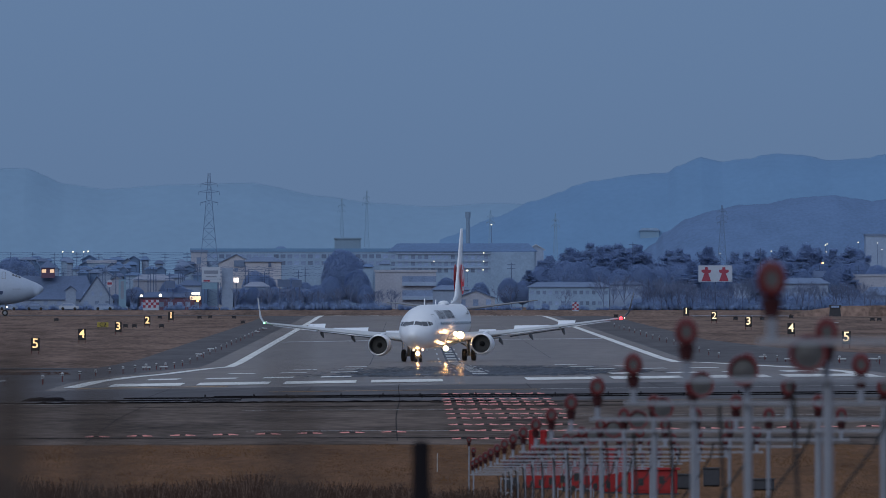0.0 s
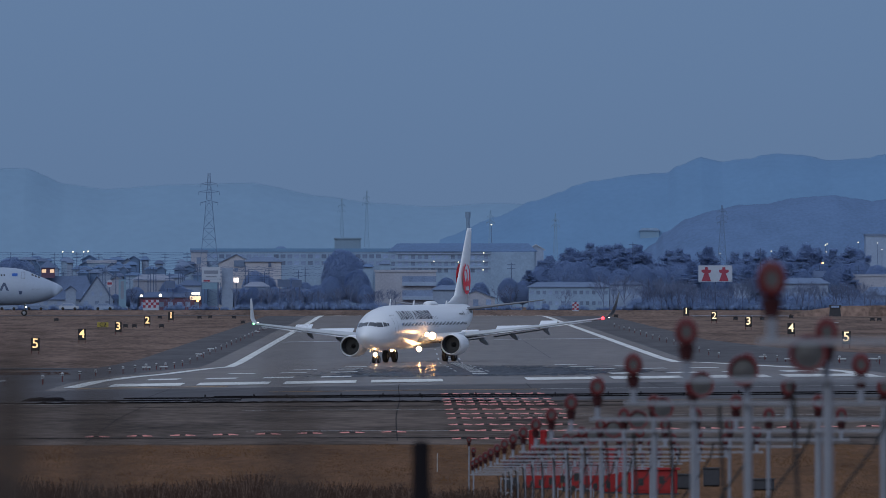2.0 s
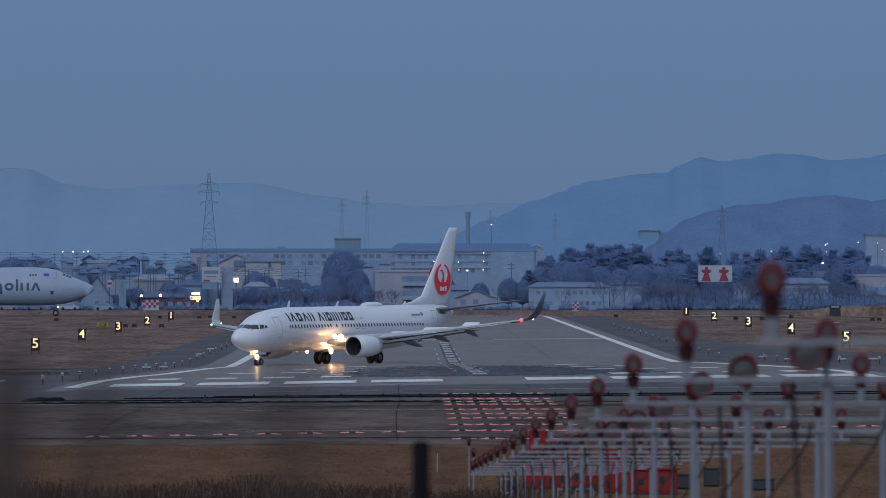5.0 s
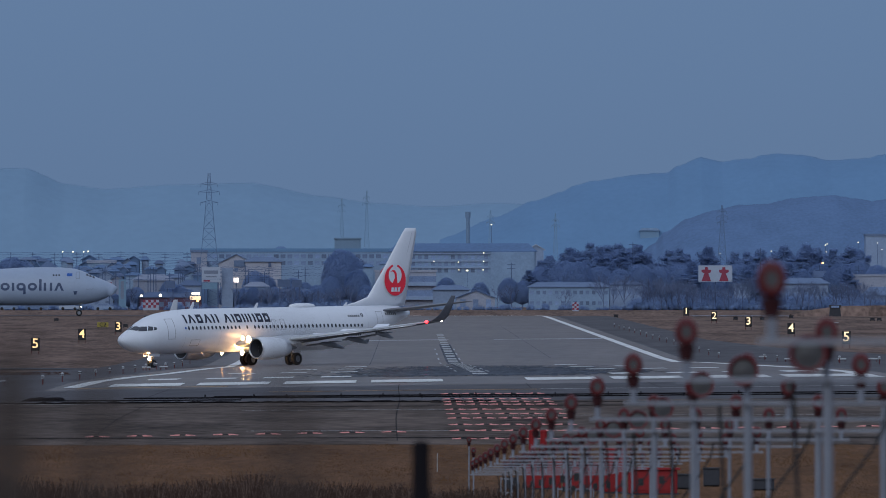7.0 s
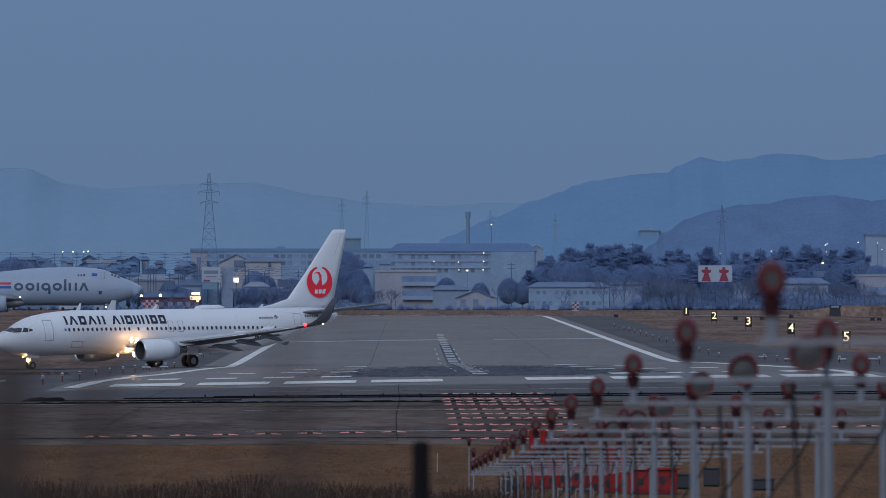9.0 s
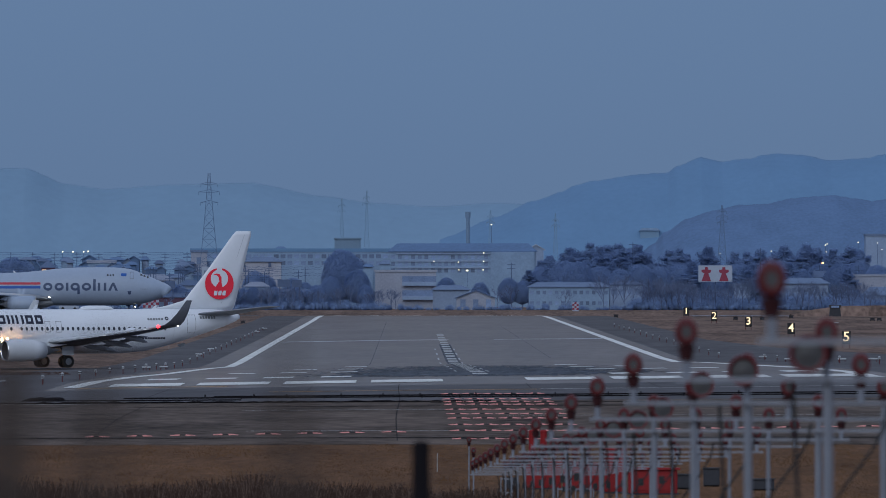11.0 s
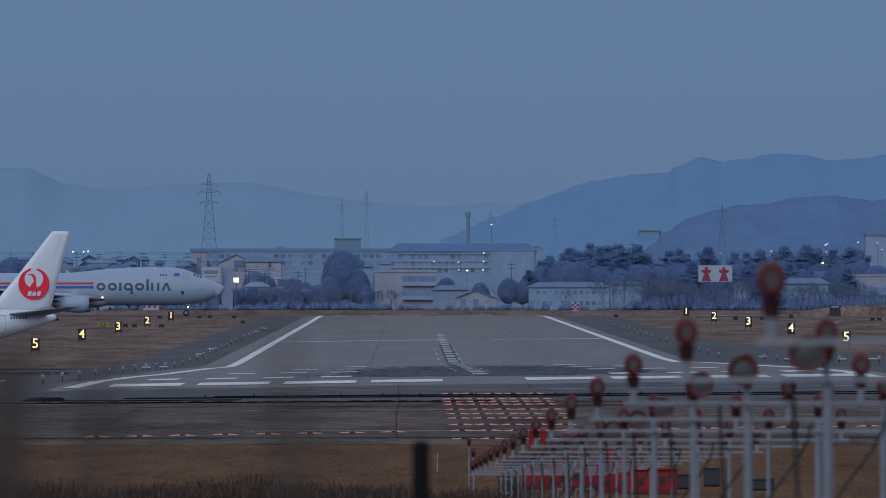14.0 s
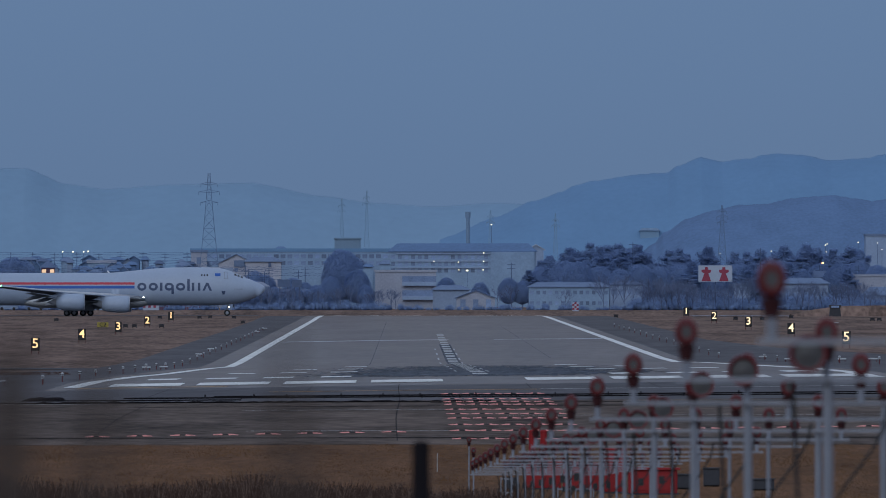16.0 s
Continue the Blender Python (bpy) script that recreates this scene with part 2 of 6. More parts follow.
# panes lifted towards the haze blue
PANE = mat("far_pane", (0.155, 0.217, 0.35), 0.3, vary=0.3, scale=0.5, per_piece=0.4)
MAST_MIST = muted("mast_mist_tint", (0.168, 0.248, 0.36), 0.06, 0.5)
STEEL_MIST = muted("steel_mist_tint", (0.115, 0.172, 0.275), 0.08, 0.5)
FAR_BLOCK = muted("far_block_mist_tint", (0.158, 0.238, 0.335), 0.06)
# needle, leaf and twig colours carry the distance haze as blue
PINE = muted("pine_needles_hazed", (0.180, 0.262, 0.445), 0.12, 0.5)
BROADLEAF = muted("broadleaf_hazed", (0.200, 0.284, 0.465), 0.10, 0.5)


def leafy(m, color, weight):
    """Thin leaves let part of the light through."""
    n, l = m.node_tree.nodes, m.node_tree.links
    tr, mx = n.new("ShaderNodeBsdfTranslucent"), n.new("ShaderNodeMixShader")
    tr.inputs["Color"].default_value = (*color, 1)
    mx.inputs[0].default_value = weight
    l.new(n["Principled BSDF"].outputs[0], mx.inputs[1]), l.new(tr.outputs[0], mx.inputs[2])
    l.new(mx.outputs[0], n["Material Output"].inputs["Surface"])


# the translucent colours hold the same painted haze
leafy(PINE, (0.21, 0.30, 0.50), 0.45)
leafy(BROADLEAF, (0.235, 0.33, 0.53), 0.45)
BARE = muted("bare_twigs_hazed", (0.13, 0.165, 0.265), 0.2, 0.5)
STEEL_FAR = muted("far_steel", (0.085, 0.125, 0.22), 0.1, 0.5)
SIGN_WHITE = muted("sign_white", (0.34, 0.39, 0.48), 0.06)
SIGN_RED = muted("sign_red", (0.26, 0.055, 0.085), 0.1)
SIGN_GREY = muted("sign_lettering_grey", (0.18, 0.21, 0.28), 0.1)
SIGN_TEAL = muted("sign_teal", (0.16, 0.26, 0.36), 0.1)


# ---- ground, runway and paint ----
DENSE = list(range(700, 2000, 40)) + list(range(2000, 3760, 120))


def make_ground():
    """One sheet to the horizon, finer under the runway."""
    xs = [-1500, -900, -500, -300, -200, -140, -110, -80, -60, -45, -36, -30, -23, -18, -12, -6, 0, 3, 5, 10, 16, 22, 26, 31, 36, 42, 50, 65, 90, 120, 200, 300, 500, 900, 1500]
    ds = sorted(set(LIE_D) | set(DENSE) | set(range(3800, 4980, 90)))
    bm = B()
    rings(bm, [[(x, d, land(x, d)) for x in xs] for d in ds], close=False, cap=False)
    lab = "wide flat airfield ground of dry brown winter grass"
    return tagged(part("ground", bm, GRASS, None, lab), lab, "ground", kind="structure")


ground = make_ground()


def runway_sides(d):
    return (-18.8, 26.2)


def pavement_sides(d):
    """Asphalt shoulders, broadening into the exit by the runway's end."""
    return (float(np.interp(d, [1020, 1290, 1330, 1380, 1500, 1750, 2000, 3000], [-140, -140, -60, -31.6, -30.6, -28.8, -27.0, -26.5])),
            float(np.interp(d, [1020, 1700, 1850, 2100, 2350], [140, 120, 52, 40, 35.7])))


shoulder = strip("pavement", pavement_sides, 1020, 3770, 0.10, SHOULDER, label="grey asphalt shoulders and taxiway exit beside the runway",
                 across=80, stations=DENSE, kind="structure", skirt=True)
runway = strip("runway", runway_sides, 1020, 3760, 0.16, ASPHALT, label="long cambered asphalt runway with worn white markings",
               across=28, stations=DENSE, kind="structure", skirt=True)
stopway = strip("stopway", lambda d: (-160, 160), 884, 1020, 0.16, SHOULDER, label="grey asphalt stopway between the overrun and the threshold", across=40, stations=DENSE, kind="structure", skirt=True)
overrun = strip("overrun", lambda d: (-160, 160), 690, 884, 0.16, CONCRETE, label="stained old concrete overrun before the runway threshold",
                across=40, stations=DENSE, kind="structure", skirt=True)
taxiway = strip("taxiway", lambda d: (-700, -30), 3900, 3985, 0.06, SHOULDER, label="distant parallel taxiway of grey asphalt", across=10, kind="structure")
exit_way = strip("exit_taxiway", lambda d: (-160, -27), 1778, 1814, 0.06, SHOULDER, label="grey asphalt exit taxiway leading off the runway", across=10, kind="structure")


verge = strip("verge", lambda d: (-60, 60), 470, 689.5, 0.02, VERGE, label="rough brown grass verge before the concrete", across=12, stations=range(480, 690, 15), kind="structure")
tagged(strip("access_pad", lambda d: (50, 67), 3450, 3570, 0.12, SIGN_WHITE, across=4), "pale concrete pad in the far grass", "pad", kind="structure")


def markings():
    """White lines, bars and worn centre line; each painted piece of its own."""
    for side, x_of in (("left", lambda d: (float(np.interp(d, [1040, 1300], [-18.2, -16.5])), float(np.interp(d, [1040, 1300], [-17.3, -15.6])))), ("right", lambda d: (float(np.interp(d, [1030, 1250], [24.4, 23.8])), float(np.interp(d, [1030, 1250], [25.3, 24.7])))) ):
        strip("edge_line", x_of, 1040, 3740, 0.18, PAINT_WHITE, runway, "broad white runway edge line", across=1, stations=DENSE)
    # threshold bars
    for k in range(4):
        slab("threshold_bar", -15.9 + 4.65 * k, -12.05 + 4.65 * k, 1046, 1072, runway, PAINT_WHITE, 0.18)
        slab("threshold_bar", 6.4 + 4.65 * k, 10.25 + 4.65 * k, 1054, 1080, runway, PAINT_WHITE, 0.18)
    # touchdown bars: columns drop out as the rows recede
    for d, n in ((1118, 4), (1256, 3), (1400, 2), (1540, 1)):
        for k in range(n):
            slab("touchdown_bar", -4.95 - 3.3 * k, -3.2 - 3.3 * k, d, d + 26, runway, PAINT_WHITE, 0.18)
            slab("touchdown_bar", 11.6 + 3.3 * k, 13.35 + 3.3 * k, d, d + 26, runway, PAINT_WHITE, 0.18)
    # centre line: worn dashes on a band darkened by tyres
    for k in range(26):
        d = 1140 + 57 * k
        slab("centre_dash", 3.8, 4.7, d, d + 31, runway, PAINT_FADED, 0.186)
    for side in (2.9, 4.9):
        for k in range(9):
            d = 1210 + 110 * k
            slab("centre_fleck", side, side + 0.16, d, d + 40, runway, PAINT_FADED, 0.186)
    strip("tyre_band", lambda d: (3.6, 4.9), 1180, 2250, 0.170, RUBBER, runway, "dark tyre-worn band under the centre line", across=2, stations=DENSE)
    # cross line far down
    slab("cross_line", -15.4, 5.0, 2385, 2400, runway, PAINT_FADED, 0.18)
    slab("cross_line", 10.5, 23.6, 2385, 2400, runway, PAINT_FADED, 0.18)
    slab("far_threshold", -14, 3.0, 3690, 3730, runway, PAINT_WHITE, 0.18)
    slab("far_threshold", 6, 22, 3690, 3730, runway, PAINT_WHITE, 0.18)
    # tyre rubber patches
    rnd = random.Random(17)
    bm = B()
    for k in range(5200):
        x = 4.6 + 5.6 * (rnd.random() + rnd.random() + rnd.random() - 1.5) * 1.5
        d0 = rnd.triangular(1095, 1560, 1140)
        d1, w = d0 + rnd.uniform(3, 16), rnd.uniform(0.05, 0.34)
        ds = [d0, 0.5 * (d0 + d1), d1]
        up = 0.174 + 0.00002 * (k % 300)
        rings(bm, [[(x - w * f, d, land(x, d) + up), (x + w * f, d, land(x, d) + up)] for d, f in zip(ds, (0.3, 1, 0.4))], close=False, cap=False)
    part("rubber_marks", bm, RUBBER, runway, "black tyre rubber streaks on the asphalt")
    # long joints
    for x, d0, d1 in ((-3.4, 1130, 3200), (13.8, 1900, 2900)):
        strip("paving_joint", lambda d: (x - 0.03, x + 0.03), d0, d1, 0.174, RUBBER, runway, across=1, stations=DENSE)
    # yellow stop line and pale lines on the overrun
    strip("yellow_line", lambda d: (-17.3, -9.4), 1030, 1034, 0.18, PAINT_YELLOW, runway, "worn yellow line", across=2)
    slab("yellow_line", -6.8, 6.5, 966, 969, stopway, PAINT_YELLOW, 0.18)
    slab("pale_line", 6.5, 24, 968, 970, stopway, PAINT_FADED, 0.18)
    for d, x0, x1, w in ((824, -7.0, 7, 1.0), (732, -6, 12, 0.8), (790, 4, 20, 0.8), (868, -20, -13.5, 1.5)):
        slab("pale_line", x0, x1, d, d + w, overrun, PAINT_FADED, 0.18)
    for d, w, x0, x1 in ((874, 3.2, -30, 2), (868, 2.2, 1, 34), (921, 1.6, -70, 70), (709, 1.6, -70, 70), (846, 2.0, -12, 30)):
        slab("tar_seam", x0, x1, d, d + w, stopway if d > 884 else overrun, TAR, 0.175)
    for k, (x, d0, d1) in enumerate(((-17.4, 700, 1020), (-12.2, 900, 1025), (-11.4, 694, 860), (-0.4, 700, 1025), (-4.9, 960, 1025), (6.2, 980, 1025), (12.5, 970, 1025), (18, 980, 1025))):
        strip("paving_crack", lambda d: (x + 0.05 * math.sin(d * 0.03) - 0.02, x + 0.05 * math.sin(d * 0.03) + 0.02), d0, d1, 0.175, JOINT, overrun, across=1, stations=list(range(700, 1020, 25)))


markings()


# ---- aircraft ----
def superring(x, cz, hw, up, down, n=40):
    """One section of a fuselage: different heights above and below its broadest line."""
    out = []
    for i in range(n):
        a = 2 * math.pi * i / n
        c, s = math.cos(a), math.sin(a)
        out.append(Vector((x, hw * c, cz + (up if s >= 0 else down) * s)))
    return out


def dense(sections, step):
    """Sections smoothly filled in between those given."""
    xs = np.array([s[0] for s in sections])
    cols = np.array(sections)
    grid = np.unique(np.concatenate([np.arange(xs[0], xs[-1], step), xs]))
    return [(x, *[float(np.interp(x, xs, cols[:, k])) for k in range(1, cols.shape[1])]) for x in grid]


class Hull:
    """A fuselage of sections; knows its side surface so that doors and paint can lie on it."""

    def __init__(self, sections):
        self.s = sorted(sections)
        self.c = np.array(self.s)

    def at(self, x):
        return [float(np.interp(x, self.c[:, 0], self.c[:, k])) for k in range(1, 5)]

    def side(self, x, z, sign, out=0.012):
        cz, hw, up, down = self.at(x)
        t = (z - cz) / (up if z >= cz else down)
        t = max(-0.97, min(0.97, t))
        return Vector((x, sign * (hw * math.sqrt(1 - t * t) + out), z))

    def patch(self, bm, quad, sign, nx=4, nz=4, out=0.012):
        """A patch of the side between four corners (x, z)."""
        g = []
        for i in range(nx + 1):
            row = []
            for j in range(nz + 1):
                u, v = i / nx, j / nz
                x = (1 - u) * (1 - v) * quad[0][0] + u * (1 - v) * quad[1][0] + u * v * quad[2][0] + (1 - u) * v * quad[3][0]
                z = (1 - u) * (1 - v) * quad[0][1] + u * (1 - v) * quad[1][1] + u * v * quad[2][1] + (1 - u) * v * quad[3][1]
                row.append(bm.verts.new(self.side(x, z, sign, out)))
            g.append(row)
        for i in range(nx):
            for j in range(nz):
                bm.faces.new((g[i][j], g[i + 1][j], g[i + 1][j + 1], g[i][j + 1]))
        return bm

    def outline(self, bm, x0, x1, z0, z1, sign, w, out=0.014):
        for q in (((x0, z0), (x1, z0), (x1, z0 + w), (x0, z0 + w)), ((x0, z1 - w), (x1, z1 - w), (x1, z1), (x0, z1)),
                  ((x0, z0), (x0 + w, z0), (x0 + w, z1), (x0, z1)), ((x1 - w, z0), (x1, z0), (x1, z1), (x1 - w, z1))):
            self.patch(bm, q, sign, 2, 5, out)
        return bm


FOIL = [(0, 0), (0.012, 0.30), (0.06, 0.62), (0.18, 0.92), (0.38, 1.0), (0.62, 0.78), (0.85, 0.36), (1, 0.04),
        (1, -0.04), (0.8, -0.22), (0.55, -0.44), (0.3, -0.52), (0.1, -0.42), (0.02, -0.22)]


def foil(bm, stations):
    """A wing: stations of (leading edge, chord, thickness, up vector)."""
    loops = []
    for le, chord, thick, up in stations:
        le, up = Vector(le), Vector(up).normalized()
        loops.append([le + Vector((-chord * a, 0, 0)) + up * (thick * b * 0.55) for a, b in FOIL])
    return rings(bm, loops)


def underside(bm, stations, drop=0.014):
    """A wing's lower sheet, a little below its foil, for the shade-dark colour."""
    loops = []
    for le, chord, thick, up in stations:
        le, up = Vector(le), Vector(up).normalized()
        loops.append([le + Vector((-chord * a, 0, 0)) + up * (thick * b * 0.55 - drop) for a, b in FOIL[9:13]])
    return rings(bm, loops, close=False, cap=False)


def wheel_parts(parent, x, y, r, w, name="wheel"):
    bm = B()
    prof = [(-w / 2, r * 0.55), (-w / 2, r * 0.9), (-w * 0.36, r), (w * 0.36, r), (w / 2, r * 0.9), (w / 2, r * 0.55)]
    n = 20
    rings(bm, [[(x + rr * math.cos(a), y + yy, r + rr * math.sin(a)) for a in (2 * math.pi * i / n for i in range(n))] for yy, rr in prof], cap=False)
    tyre = part("tyre", bm, TYRE, parent, "black rubber tyre", True)
    bm = B()
    n = 14
    rings(bm, [[(x + rr * math.cos(a), y + yy, r + rr * math.sin(a)) for a in (2 * math.pi * i / n for i in range(n))] for yy, rr in ((-w * 0.42, r * 0.3), (-w * 0.36, r * 0.56), (w * 0.36, r * 0.56), (w * 0.42, r * 0.3))])
    part("rim", bm, GALV, tyre, "grey metal rim")


def nacelle(parent, x_lip, y, z, r, length, white, label):
    """Engine pod: cowl with a hollow inlet, bare lip, fan with spinner, core nozzle."""
    bm = B()
    turned(bm, [(-length * 0.30, r * 0.80), (-length * 0.08, r * 0.80), (-0.06, r * 0.86), (-0.10, r * 0.95), (-length * 0.18, r * 1.03), (-length * 0.45, r * 1.04),
                (-length * 0.75, r * 0.94), (-length, r * 0.74), (-length * 0.99, r * 0.68), (-length * 0.8, r * 0.66)], (x_lip, y, z), 28)
    cowl = part("engine", bm, white, parent, label, True)
    bm = B()
    turned(bm, [(-0.16, r * 0.835), (-0.03, r * 0.865), (0, r * 0.90), (-0.03, r * 0.945), (-0.11, r * 0.975)], (x_lip, y, z), 28)
    part("inlet_lip", bm, METAL, cowl, "bare metal inlet lip", True)
    bm = B()
    turned(bm, [(-0.13, r * 0.826), (-length * 0.08, r * 0.785), (-length * 0.285, r * 0.785)], (x_lip, y, z), 28)
    part("inlet_duct", bm, DUCT, cowl, "dark inlet duct", True)
    bm = B()
    turned(bm, [(-length * 0.29, 0.02), (-length * 0.29, r * 0.80)], (x_lip, y, z), 24)
    part("fan", bm, FAN, cowl, "dark fan face")
    bm = B()
    turned(bm, [(-length * 0.14, 0.01), (-length * 0.19, r * 0.12), (-length * 0.285, r * 0.26)], (x_lip, y, z), 14)
    part("spinner", bm, FAN, cowl, "dark spinner cone", True)
    bm = B()
    turned(bm, [(-length * 0.8, r * 0.6), (-length * 1.12, r * 0.42), (-length * 1.12, r * 0.30), (-length * 1.35, 0.05)], (x_lip, y, z), 20)
    part("nozzle", bm, DARK_WING, cowl, "dark metal exhaust nozzle", True)
    return cowl


def title_blocks(hull, parent, start, step, words, z0, z1, sign, material, name="title_mark", direction=-1, weight=0.29):
    """A row of plain shapes in place of a painted name: (shape, breadth, extra top, extra foot) for each."""
    x = start
    w = weight * (z1 - z0)
    for shape, wide, top, foot in words:
        a, b = x, x + direction * wide
        lo, hi, c, m = z0 - foot, z1 + top, direction * w, x + direction * wide / 2
        bm = B()
        if shape == "bar":
            hull.patch(bm, ((a, lo), (b, lo), (b, hi), (a, hi)), sign, 2, 4, 0.02)
        elif shape == "chevron":
            for e, f in ((a, c), (b, -c)):
                hull.patch(bm, ((e, lo), (e + f, lo), (m + f * 0.5, hi), (m - f * 0.5, hi)), sign, 3, 4, 0.02)
        elif shape == "pair":
            for e, f in ((a, c), (b, -c)):
                hull.patch(bm, ((e, lo), (e + f, lo), (e + f, hi), (e, hi)), sign, 2, 4, 0.02)
        elif shape == "box":
            for q in (((a, lo), (b, lo), (b, lo + w), (a, lo + w)), ((a, hi - w), (b, hi - w), (b, hi), (a, hi)), ((a, lo + w), (a + c, lo + w), (a + c, hi - w), (a, hi - w)), ((b - c, lo + w), (b, lo + w), (b, hi - w), (b - c, hi - w))):
                hull.patch(bm, q, sign, 2, 3, 0.02)
        elif shape == "ring":
            zc, rx, rz, n = 0.5 * (z0 + z1), wide / 2, 0.5 * (z1 - z0), 20
            for i in range(n):
                p, q = 2 * math.pi * i / n, 2 * math.pi * (i + 1) / n
                hull.patch(bm, ((m + rx * math.cos(p), zc + rz * math.sin(p)), (m + rx * math.cos(q), zc + rz * math.sin(q)),
                                (m + (rx - w) * math.cos(q), zc + (rz - w) * math.sin(q)), (m + (rx - w) * math.cos(p), zc + (rz - w) * math.sin(p))), sign, 1, 1, 0.02)
            if foot:
                hull.patch(bm, ((b - c, zc - foot - rz), (b, zc - foot - rz), (b, zc), (b - c, zc)), sign, 1, 3, 0.02)
        if shape == "gap":
            bm.free()
        else:
            part(name, bm, material, parent)
        x += direction * (wide + step)


def make_airliner():
    top = thing("airliner", "white twin-engined jet airliner with red tail emblem taxiing off the runway", "airplane")
    full = (3.29, 1.88, 2.02, 2.02)
    sec = []
    for u, zt, zb, hw in ((-0.22, 2.62, 2.50, 0.05), (-0.16, 2.75, 2.36, 0.22), (0.02, 2.94, 2.15, 0.42), (0.4, 3.18, 1.90, 0.68), (1.0, 3.46, 1.64, 0.98), (1.5, 3.67, 1.48, 1.20), (2.0, 3.92, 1.36, 1.37), (2.6, 4.26, 1.28, 1.53),
                          (3.5, 4.66, 1.21, 1.68), (4.5, 4.91, 1.19, 1.78), (5.7, 5.09, 1.20, 1.85), (7.0, 5.22, 1.23, 1.88), (8.5, 5.30, 1.26, 1.88)):
        cz = zb + (zt - zb) * (0.50 if u > 1 else 0.45)
        sec.append((19.6 - u, cz, hw, zt - cz, cz - zb))
    sec += [(x, *full) for x in np.arange(10.0, -6.0, -1.0)]
    sec += [(-6.5, *full), (-9, 3.36, 1.86, 1.96, 1.88), (-11, 3.55, 1.74, 1.78, 1.62), (-13, 3.82, 1.50, 1.50, 1.32), (-15, 4.12, 1.16, 1.20, 1.0), (-16.8, 4.36, 0.76, 0.86, 0.66), (-18.0, 4.5, 0.36, 0.46, 0.34), (-18.4, 4.55, 0.16, 0.22, 0.16)]
    hull = Hull(sec)
    body = part("fuselage", rings(B(), [superring(*s) for s in hull.s]), WHITE, top, "glossy white fuselage", True)
    # cockpit glass, each pane
    for sign in (1, -1):
        bm = B()
        g = []
        for i in range(5):
            row = []
            for j in range(4):
                u, v = i / 4, j / 3
                x = (18.58 - 0.30 * u) * (1 - v) + (17.86 - 0.16 * u) * v
                y = 0.05 + (0.66 + 0.10 * v) * u
                cz, hw, up, down = hull.at(x)
                row.append(bm.verts.new((x + 0.012, sign * y, cz + up * math.sqrt(1 - (y / hw) ** 2) + 0.018)))
            g.append(row)
        for i in range(4):
            for j in range(3):
                bm.faces.new((g[i][j], g[i + 1][j], g[i + 1][j + 1], g[i][j + 1]))
        part("cockpit_pane", bm, GLASS_DARK, body, "dark windscreen glass")
        for q in (((18.20, 3.34), (17.44, 3.36), (17.22, 3.76), (17.62, 3.78)), ((17.36, 3.38), (16.84, 3.40), (16.70, 3.73), (17.08, 3.79)), ((16.79, 3.41), (16.40, 3.48), (16.36, 3.66), (16.62, 3.72))):
            part("cockpit_pane", hull.patch(B(), q, sign, 3, 3, 0.02), GLASS_DARK, body, "dark cockpit glass")
    # tail end: exhaust, skid, light
    part("exhaust", turned(B(), [(-18.42, 0.02), (-18.42, 0.15), (-18.30, 0.20), (-18.0, 0.24)], (0, 0, 4.55), 14), FAN, body, "dark auxiliary exhaust", True)
    part("tail_skid", prism(B(), [(-12.2, 2.05), (-13.0, 2.22), (-12.9, 1.92), (-12.5, 1.85)], "y", -0.06, 0.06), DARK_WING, body, "small grey tail skid")
    # cabin windows
    bmw = B()
    n = 8
    vs = [bmw.verts.new((0.13 * math.cos(2 * math.pi * i / n), 0, 0.19 * math.sin(2 * math.pi * i / n))) for i in range(n)]
    bmw.faces.new(vs)
    ob = part("cabin_window", bmw, WINDOW, body)
    wm = ob.data
    bpy.data.objects.remove(ob)
    for sign in (1, -1):
        for k in range(46):
            x = 12.6 - 0.508 * k
            if k in (14, 16):
                continue
            p = hull.side(x, 3.55, sign, 0.015)
            shared("cabin_window", wm, body, Matrix.Translation(p) @ Euler((sign * 0.28, 0, 0)).to_matrix().to_4x4())
        for x0, x1, z0, z1 in ((15.2, 14.3, 2.6, 4.4), (-12.6, -13.5, 3.15, 4.75), (1.65, 1.1, 3.25, 4.2), (0.55, 0.0, 3.25, 4.2), (12.2, 11.0, 1.95, 2.45)):
            part("door", hull.outline(B(), x0, x1, z0, z1, sign, -0.034), LINE_GREY, body, "door outline")
    # painted name as blocks, registration and small marks
    box_mark, chevron, thin, gap = ("box", 0.74, 0, 0), ("chevron", 0.92, 0, 0), ("bar", 0.22, 0, 0), ("gap", 0.3, 0, 0)
    first, second = [thin, chevron, box_mark, chevron, ("pair", 0.76, 0, 0)], [chevron, thin, box_mark, ("bar", 0.24, 0, 0), thin, ("pair", 0.76, 0, 0), box_mark, box_mark]
    title_blocks(hull, body, 12.85, 0.2, first, 3.99, 4.78, 1, NAVY)
    title_blocks(hull, body, 7.75, 0.2, second, 3.99, 4.78, 1, NAVY)
    title_blocks(hull, body, 1.6, 0.2, first, 3.99, 4.78, -1, NAVY, direction=1)
    title_blocks(hull, body, 6.7, 0.2, second, 3.99, 4.78, -1, NAVY, direction=1)
    title_blocks(hull, body, -13.95, 0.09, [("bar", 0.2, 0, 0)] * 6, 4.42, 4.64, 1, LINE_GREY)
    title_blocks(hull, body, -8.6, 0.07, [("bar", 0.2, 0, 0)] * 6, 4.30, 4.48, 1, LINE_GREY)
    title_blocks(hull, body, -10.35, 0.0, [("ring", 0.36, 0, 0)], 4.30, 4.62, 1, NAVY)
    title_blocks(hull, body, -8.0, 0.07, [("bar", 0.2, 0, 0)] * 9, 2.58, 2.74, 1, NAVY)
